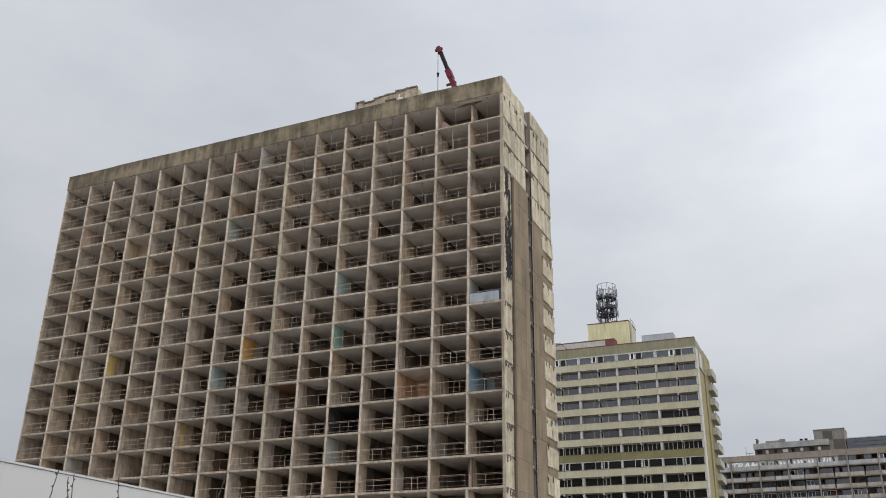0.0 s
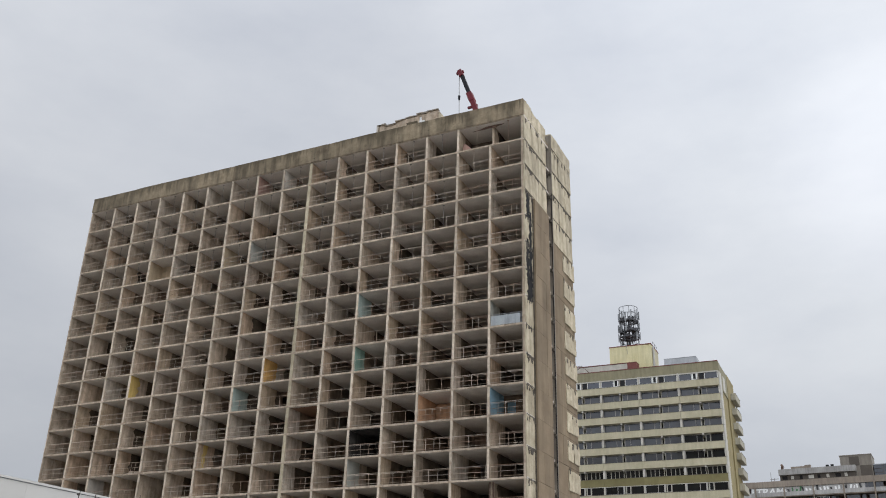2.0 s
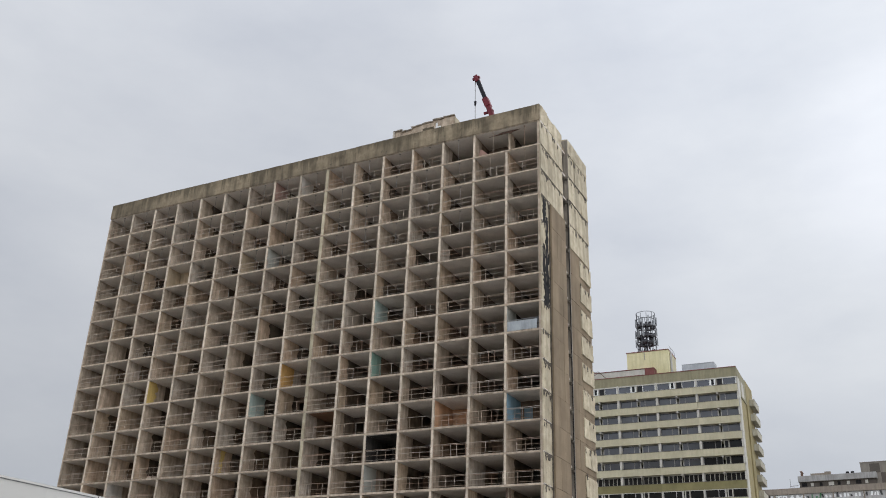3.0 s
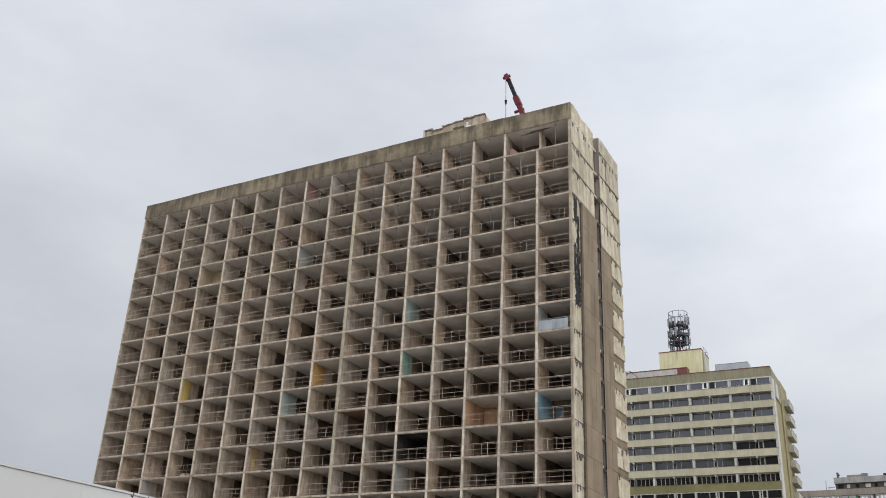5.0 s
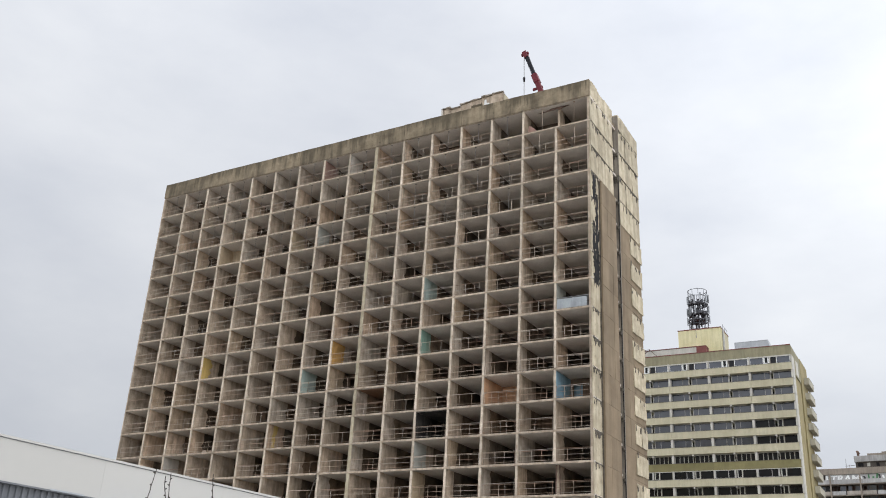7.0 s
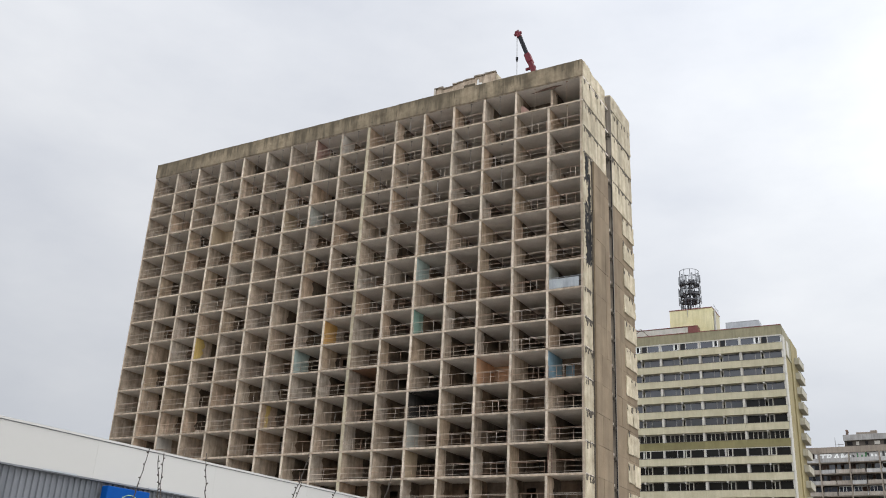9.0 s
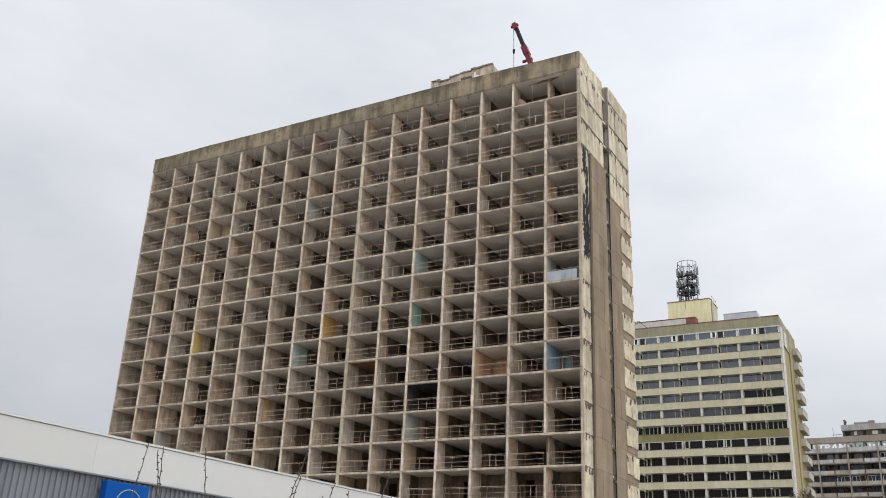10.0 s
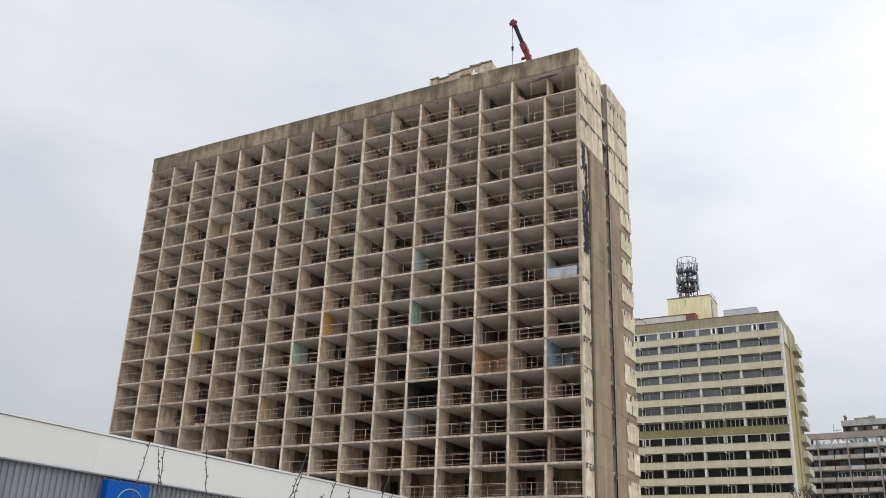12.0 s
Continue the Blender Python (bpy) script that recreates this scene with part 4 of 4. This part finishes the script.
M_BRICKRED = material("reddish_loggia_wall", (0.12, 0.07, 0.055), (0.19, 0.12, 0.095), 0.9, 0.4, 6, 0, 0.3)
far = thing("long_slab_block", pose(95.9, 243.0, 0, 0, 0, -32.3), "long run-down grey slab block with balcony rows and graffiti", "apartment building")
FB, FZ, FTOP, F0, F1 = 7.2, 44.2, 48.1, -3, 11
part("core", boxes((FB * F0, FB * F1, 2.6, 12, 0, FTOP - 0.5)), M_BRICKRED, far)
part("roof", boxes((FB * F0, FB * F1, 0.3, 12, FTOP - 0.49, FTOP - 0.3)), M_PARAPET, far)
for b in range(F0, F1):
    part("roof_band", rough_box(rng, FB * b + 0.03, FB * (b + 1), -0.05, 0.3, FTOP - 1.55, FTOP + rng.uniform(-0.03, 0.05), 0.01, 2), M_FARBROWN, far, "brownish concrete roof band")
for k in range(0, 9):
    z = FZ - 2.8 * k
    part("floor_slab", boxes((FB * F0, FB * F1, 0.0, 2.6, z - 0.2, z)), M_FARBROWN, far)
    for b in range(F0, F1):
        x = FB * b
        part("pillar", boxes((-0.16, 0.16, -0.32, 0.0, z - 0.2, z + 2.6)), M_FARBROWN, far, at=(x, 0, 0))
        half = 2 if k else 1
        for h in range(half):
            w = FB / half
            if k > 1 and rng.random() < 0.12:
                continue
            part("balcony_panel", rough_box(rng, x + 0.2 + h * w, x + h * w + w - 0.1, -0.12, 0.02, z + 0.02, z + (1.05 if k == 0 else 0.95), 0.02, 1), M_FARBAND if k == 0 or rng.random() < 0.15 else M_FARWARM, far)
        for h in range(2):
            w = FB / 2 - 0.5
            fr = lattice((0, w * 0.3, w * 0.55, w), (0.05, 2.35), 0.05, 0.05)
            tall = rng.random() < 0.18
            win = part("window", fr, M_FRAME if tall else M_FARDARK, far, at=(x + 0.3 + h * FB / 2, 0.4 if k == 0 else 1.3, z + 0.05))
            for c, d in ((0, w * 0.3), (w * 0.3, w * 0.55), (w * 0.55, w)):
                if rng.random() < 0.75:
                    part("pane", boxes((c + 0.05, d - 0.05, -0.012, 0.012, 0.0, 2.3)), M_GLASS if rng.random() < (0.85 if k < 4 else 0.5) else M_DARKGLASS, win)
# painted lettering on the top storey
M_SPRAY = material("white_spray_paint", (0.7, 0.7, 0.68), (0.84, 0.84, 0.82), 0.7, 0.6, 6)
M_SPRAYDARK = material("dark_spray_paint", (0.03, 0.03, 0.03), (0.07, 0.07, 0.07), 0.7, 0.6, 6)
M_SPRAYGREEN = material("green_spray_paint", (0.05, 0.14, 0.06), (0.10, 0.22, 0.11), 0.7, 0.6, 6)
text = bpy.data.curves.new("graffiti", "FONT")
text.body, text.size, text.extrude, text.shear, text.offset = "TRAM", 2.5, 0.02, 0.2, 0.06
text_ob = new("graffiti_source", text)
text_me = bpy.data.meshes.new_from_object(text_ob)
bpy.data.objects.remove(text_ob)
text_me.materials.clear()
text_me.materials.append(M_SPRAY)
g = part("graffiti", text_me, None, far, "white sprayed graffiti letters", (-0.15, 0.18, FZ + 0.42))
part("graffiti", boxes((-0.95, -0.5, 0.16, 0.2, FZ + 0.5, FZ + 2.2)), M_SPRAY, far, "white sprayed graffiti bar")
g.rotation_euler = (math.pi / 2, 0, 0)
g.scale = (1.08, 0.98, 1)
part("graffiti_ground", boxes((-1.2, FB * 3.7, 0.21, 0.25, FZ + 0.06, FZ + 2.3)), M_FARBAND, far, "grey sprayed wall strip")
for j in range(22):
    x = 7.4 + j * 0.86
    tgt = bmesh.new()
    spray, tint = (M_SPRAYDARK, "black") if j % 4 == 1 else ((M_SPRAYGREEN, "green") if 1 < j < 5 else (M_SPRAY, "white"))
    s, w = rng.uniform(-0.35, 0.35), rng.uniform(0.28, 0.5)
    z0, z1 = FZ + 0.5 + rng.uniform(0, 0.35), FZ + 1.6 + rng.uniform(0, 0.7)
    q = [tgt.verts.new(p) for p in ((x, 0.17, z0), (x + w, 0.17, z0), (x + w + s, 0.17, z1), (x + s, 0.17, z1))]
    q2 = [tgt.verts.new((v.co.x, 0.2, v.co.z)) for v in q]
    tgt.faces.new(q)
    tgt.faces.new(q2[::-1])
    for i in range(4):
        tgt.faces.new((q[i], q2[i], q2[(i + 1) % 4], q[(i + 1) % 4]))
    part("graffiti_bar", tgt, spray, far, tint + " sprayed graffiti bar")

deck = thing("roof_storey", far.matrix_world @ pose(5.8, 4.0, FTOP - 0.3), "long grey set-back roof storey with small openings", "roof house")
part("wall", boxes((0, 18.7, 0.5, 1.8, 0, 2.5)), M_FARDARK, deck)
part("eaves_band", boxes((-0.2, 18.9, 0, 1.9, 2.5, 4.0)), M_FARBAND, deck, "grey metal eaves band")
part("skylight", boxes((3.0, 6.5, 0.6, 1.7, 4.001, 4.6), (6.5, 8.0, 0.6, 1.7, 4.001, 4.9)), M_FARBROWN, deck)
for j in range(8):
    part("opening", boxes((0.6 + j * 2.2, 0.6 + j * 2.2 + (0.7 if j % 3 else 1.3), 0.42, 0.49, 1.3, 2.2)), M_PALE if j % 2 else M_TAR, deck)
bm = bmesh.new()
rod(bm, (0.7, 1.5, 4.001), (0.7, 1.5, 5.0), 0.35, 0.3, 10)
rod(bm, (0.5, 1.5, 5.0), (1.0, 1.5, 5.25), 0.6, 0.45, 10)
part("cowl", bm, M_RUST, deck, "dark rusty round vent cowl")
bm = bmesh.new()
for x in (12.0, 13.2):
    rod(bm, (x, 1.5, 4.001), (x, 1.5, 4.7), 0.4, 0.4, 8)
part("cowl", bm, M_TAR, deck)
rail = bmesh.new()
rod(rail, (-2.2, 0, 0), (-2.2, 0, 3.4), 0.06)
rod(rail, (-1.4, 0, 0), (-1.4, 0, 1.8), 0.06)
rod(rail, (-2.4, 0, 1.5), (-0.2, 0, 1.6), 0.08)
part("railing", rail, M_STEEL, deck)

stair = thing("stair_tower", far.matrix_world @ pose(21.0, 6.3, FTOP - 0.3), "brown concrete stair tower head with dark panels", "roof house")
part("wall", boxes((0, 7.6, -0.3, 7, 0, 6.75)), M_STAIR, stair)
part("coping", boxes((-0.1, 7.7, -0.4, 7.1, 6.752, 6.95)), M_STAIR, stair)
part("dark_panel", boxes((2.2, 4.6, -0.36, -0.301, 4.1, 6.45)), M_FARDARK, stair)
part("dark_panel", boxes((4.62, 7.4, -0.36, -0.301, 1.2, 4.09)), M_FARDARK, stair)
hall = thing("roof_hall", far.matrix_world @ pose(28.8, 6.0, FTOP - 0.3), "dark blue-grey glazed hall on the roof", "roof house")
part("frame", boxes((0, 26, 0.1, 8, 0, 4.0)), M_FARDARK, hall)
for r in range(4):
    for c in range(12):
        part("pane", boxes((c * 2.15 + 0.05, c * 2.15 + 2.1, 0.0, 0.09, r + 0.08, r + 0.95)), M_GLASS, hall)
part("edging", boxes((-0.1, 26.1, -0.1, 8.1, 4.002, 4.2)), M_GREYMETAL, hall)

# ---- the low shed in front ----
M_FASCIA = material("white_fascia_sheet", (0.445, 0.434, 0.405), (0.475, 0.463, 0.432), 0.6, 0.08, 3.0, 0.0, 0.02, 0.05, grit=0.015)
M_CLAD = material("grey_trapezoidal_sheet", (0.145, 0.152, 0.163), (0.195, 0.202, 0.213), 0.5, 0.5, 6, 0.1, 0.02, 0.05, metal=0.1, grit=0.05)
M_BLUE = material("blue_sign_face", (0.0, 0.052, 0.235), (0.002, 0.066, 0.28), 0.6, 0.6, 6, 0, 0, 0.03, spec=0.1, grit=0.05)
M_SIGNYELLOW = material("yellow_sign_line", (0.22, 0.33, 0.17), (0.30, 0.42, 0.24), 0.5, 1, 6, 0, 0, 0.03)
shed = thing("market_shed", pose(-14.8, 30.4, 0.04, 0, 0, 59.0), "low flat shed with white fascia over grey ribbed cladding", "shed")
SX0, SX1 = -26.0, 40.0
part("body", boxes((SX0, SX1, 0.2, 24, -0.04, 7.0)), M_GREYMETAL, shed)
sheet = bmesh.new()
prof = [(0.0, 0.0), (0.11, 0.0), (0.135, 0.06), (0.215, 0.06), (0.24, 0.0)]
x = -8.0
prev = None
while x < 34:
    for dx, dy in prof[:-1]:
        a, b = sheet.verts.new((x + dx, 0.12 - dy, 0.0)), sheet.verts.new((x + dx, 0.12 - dy, 5.70))
        if prev:
            sheet.faces.new((prev[0], a, b, prev[1]))
        prev = (a, b)
    x += 0.24
part("cladding", sheet, M_CLAD, shed, "grey trapezoidal sheet cladding")
x = SX0
while x < SX1 - 1:
    part("fascia_panel", boxes((x + 0.004, min(x + 6.0, SX1), -0.06, 0.2, 5.76, 7.12)), M_FASCIA, shed)
    x += 6.0
part("fascia_cap", boxes((SX0, SX1, -0.1, 0.4, 7.122, 7.2)), M_FASCIA, shed)
part("cap_joint", boxes((SX0, SX1, -0.066, -0.06, 7.1, 7.121)), M_CLAD, shed, "grey joint under the fascia cap")
drip = boxes((SX0, SX1, -0.09, 0.1, 5.70, 5.758))
part("drip_rail", drip, M_CLAD, shed, "grey drip rail")
for a, b in ((1.9, 3.3), (6.6, 8.6), (12.0, 13.5)):
    part("bent_flashing", boxes((a, b, -0.11, -0.091, 5.74, 5.79)), M_GREYMETAL, shed)
sign = thing("shop_sign", shed.matrix_world @ pose(5.4, -0.1, 3.18), "blue box sign with a thin yellow ring", "sign")
bm = boxes((-0.96, 1.01, -0.33, 0.0, 0, 2.38))
bmesh.ops.bevel(bm, geom=bm.edges[:], offset=0.02, segments=1, affect="EDGES")
part("box", bm, M_BLUE, sign)
bm = bmesh.new()
for j in range(48):
    a, b = 2 * math.pi * j / 48, 2 * math.pi * (j + 1) / 48
    rod(bm, (0.12 + math.cos(a) * 0.62, -0.34, 1.54 + math.sin(a) * 0.62), (0.12 + math.cos(b) * 0.62, -0.34, 1.54 + math.sin(b) * 0.62), 0.016, None, 5)
part("ring", bm, M_SIGNYELLOW, sign, "thin yellow ring")
part("bar", boxes((-0.74, -0.46, -0.35, -0.331, 1.6, 1.7)), M_SIGNYELLOW, sign)

# ---- bare shrubs in front of the shed ----
M_TWIG = material("dark_bare_bark", (0.04, 0.032, 0.027), (0.09, 0.075, 0.062), 0.9, 6, 40, 0, 0.1)


def shoot(r, pts, thick):
    """A bare knotty shoot through the given points, with buds and short side spurs."""
    bm = bmesh.new()
    fine = []
    for a, b in zip(pts, pts[1:]):
        a, b = Vector(a), Vector(b)
        n = max(2, int((b - a).length / 0.06))
        for j in range(n):
            p = a.lerp(b, j / n)
            fine.append(p + Vector((r.uniform(-1, 1), r.uniform(-1, 1), 0)) * 0.008)
    fine.append(Vector(pts[-1]))
    n = len(fine)
    for j in range(n - 1):
        r0 = thick * (1 - 0.6 * j / n)
        rod(bm, fine[j], fine[j + 1], r0, thick * (1 - 0.6 * (j + 1) / n), 5)
        for _ in range(r.choice((0, 1, 1, 1))):
            s = r.choice((-1, 1))
            rod(bm, fine[j], fine[j] + Vector((s * r.uniform(0.01, 0.02), r.uniform(-0.015, 0.015), r.uniform(0.006, 0.02))), r0 * 1.3, 0.007, 4)
    return bm


SHRUBS = [
    ((-2.95, 9.57), [[(-0.28, -0.1, 1.2), (-0.17, -0.07, 0.97 + 1.7), (-0.13, -0.06, 2.95), (-0.10, -0.04, 3.19)],
                     [(0.06, 0, 1.3), (0.06, 0, 2.64), (0.03, 0, 2.85), (-0.01, 0, 3.12)],
                     [(0.05, 0.02, 1.3), (0.06, 0.02, 2.64), (0.05, 0, 2.9), (0.04, 0, 3.15)],
                     [(0.5, 0.1, 1.2), (0.51, 0.12, 2.66), (0.47, 0.1, 2.94), (0.45, 0.1, 3.18)]]),
    ((-1.5, 9.9), [[(-0.3, 0, 1.2), (-0.13, -0.03, 2.7), (-0.02, -0.02, 3.03), (0.02, 0, 3.27)],
                   [(-0.2, 0, 1.2), (-0.08, -0.03, 2.71), (-0.02, -0.02, 2.98)],
                   [(0.1, 0, 1.2), (0.28, 0.03, 2.73), (0.34, 0.03, 2.91)],
                   [(0.4, 0, 1.2), (0.48, 0.05, 2.74), (0.48, 0.05, 2.84)],
                   [(0.3, 0, 1.2), (0.20, 0.03, 2.70), (0.22, 0.03, 2.77)]]),
    ((-0.65, 9.98), [[(-0.1, 0, 1.2), (-0.03, 0, 2.75), (0.02, 0, 2.93), (0.07, 0, 3.19)],
                     [(0.05, 0, 1.2), (0.07, 0, 2.76), (0.08, 0, 2.81)]]),
]
r = random.Random(3)
for (x, y), stems in SHRUBS:
    s = thing("bare_shrub", pose(x, y, 0), "leafless shrub with thin dark upright shoots", "shrub", "bare shrubs before the shed")
    for st in stems:
        part("shoot", shoot(r, [(st[0][0] * 0.3, st[0][1] * 0.3, 0.0)] + st, 0.0105), M_TWIG, s)

# ---- leafless tree before the cream block ----
tree = thing("bare_tree", pose(48.6, 133.9, 0.0), "tall leafless tree with fine grey twigs", "tree")
r = random.Random(9)
trunk = bmesh.new()
rod(trunk, (0, 0, 0), (0.1, 0, 8), 0.3, 0.22, 8)
rod(trunk, (0.1, 0, 8), (0.0, 0.1, 15), 0.22, 0.12, 8)
part("trunk", trunk, M_TWIG, tree)
crown = bmesh.new()


def grow(p, d, length, rad, level):
    q = p + d * length
    rod(crown, p, q, rad, rad * 0.7, 4)
    if level == 0:
        return
    for _ in range(3 if level > 1 else 4):
        nd = (d + Vector((r.uniform(-1, 1), r.uniform(-1, 1), r.uniform(-0.25, 0.7))) * 0.65).normalized()
        grow(p.lerp(q, r.uniform(0.5, 1.0)), nd, length * r.uniform(0.6, 0.8), rad * 0.6, level - 1)


for j in range(9):
    a = 2 * math.pi * j / 9
    grow(Vector((0, 0.05, 7 + j * 0.95)), Vector((math.cos(a) * 0.7, math.sin(a) * 0.7, 0.8)).normalized(), 3.0, 0.15, 4)
part("crown", crown, M_TWIG, tree, "fine bare twigs")
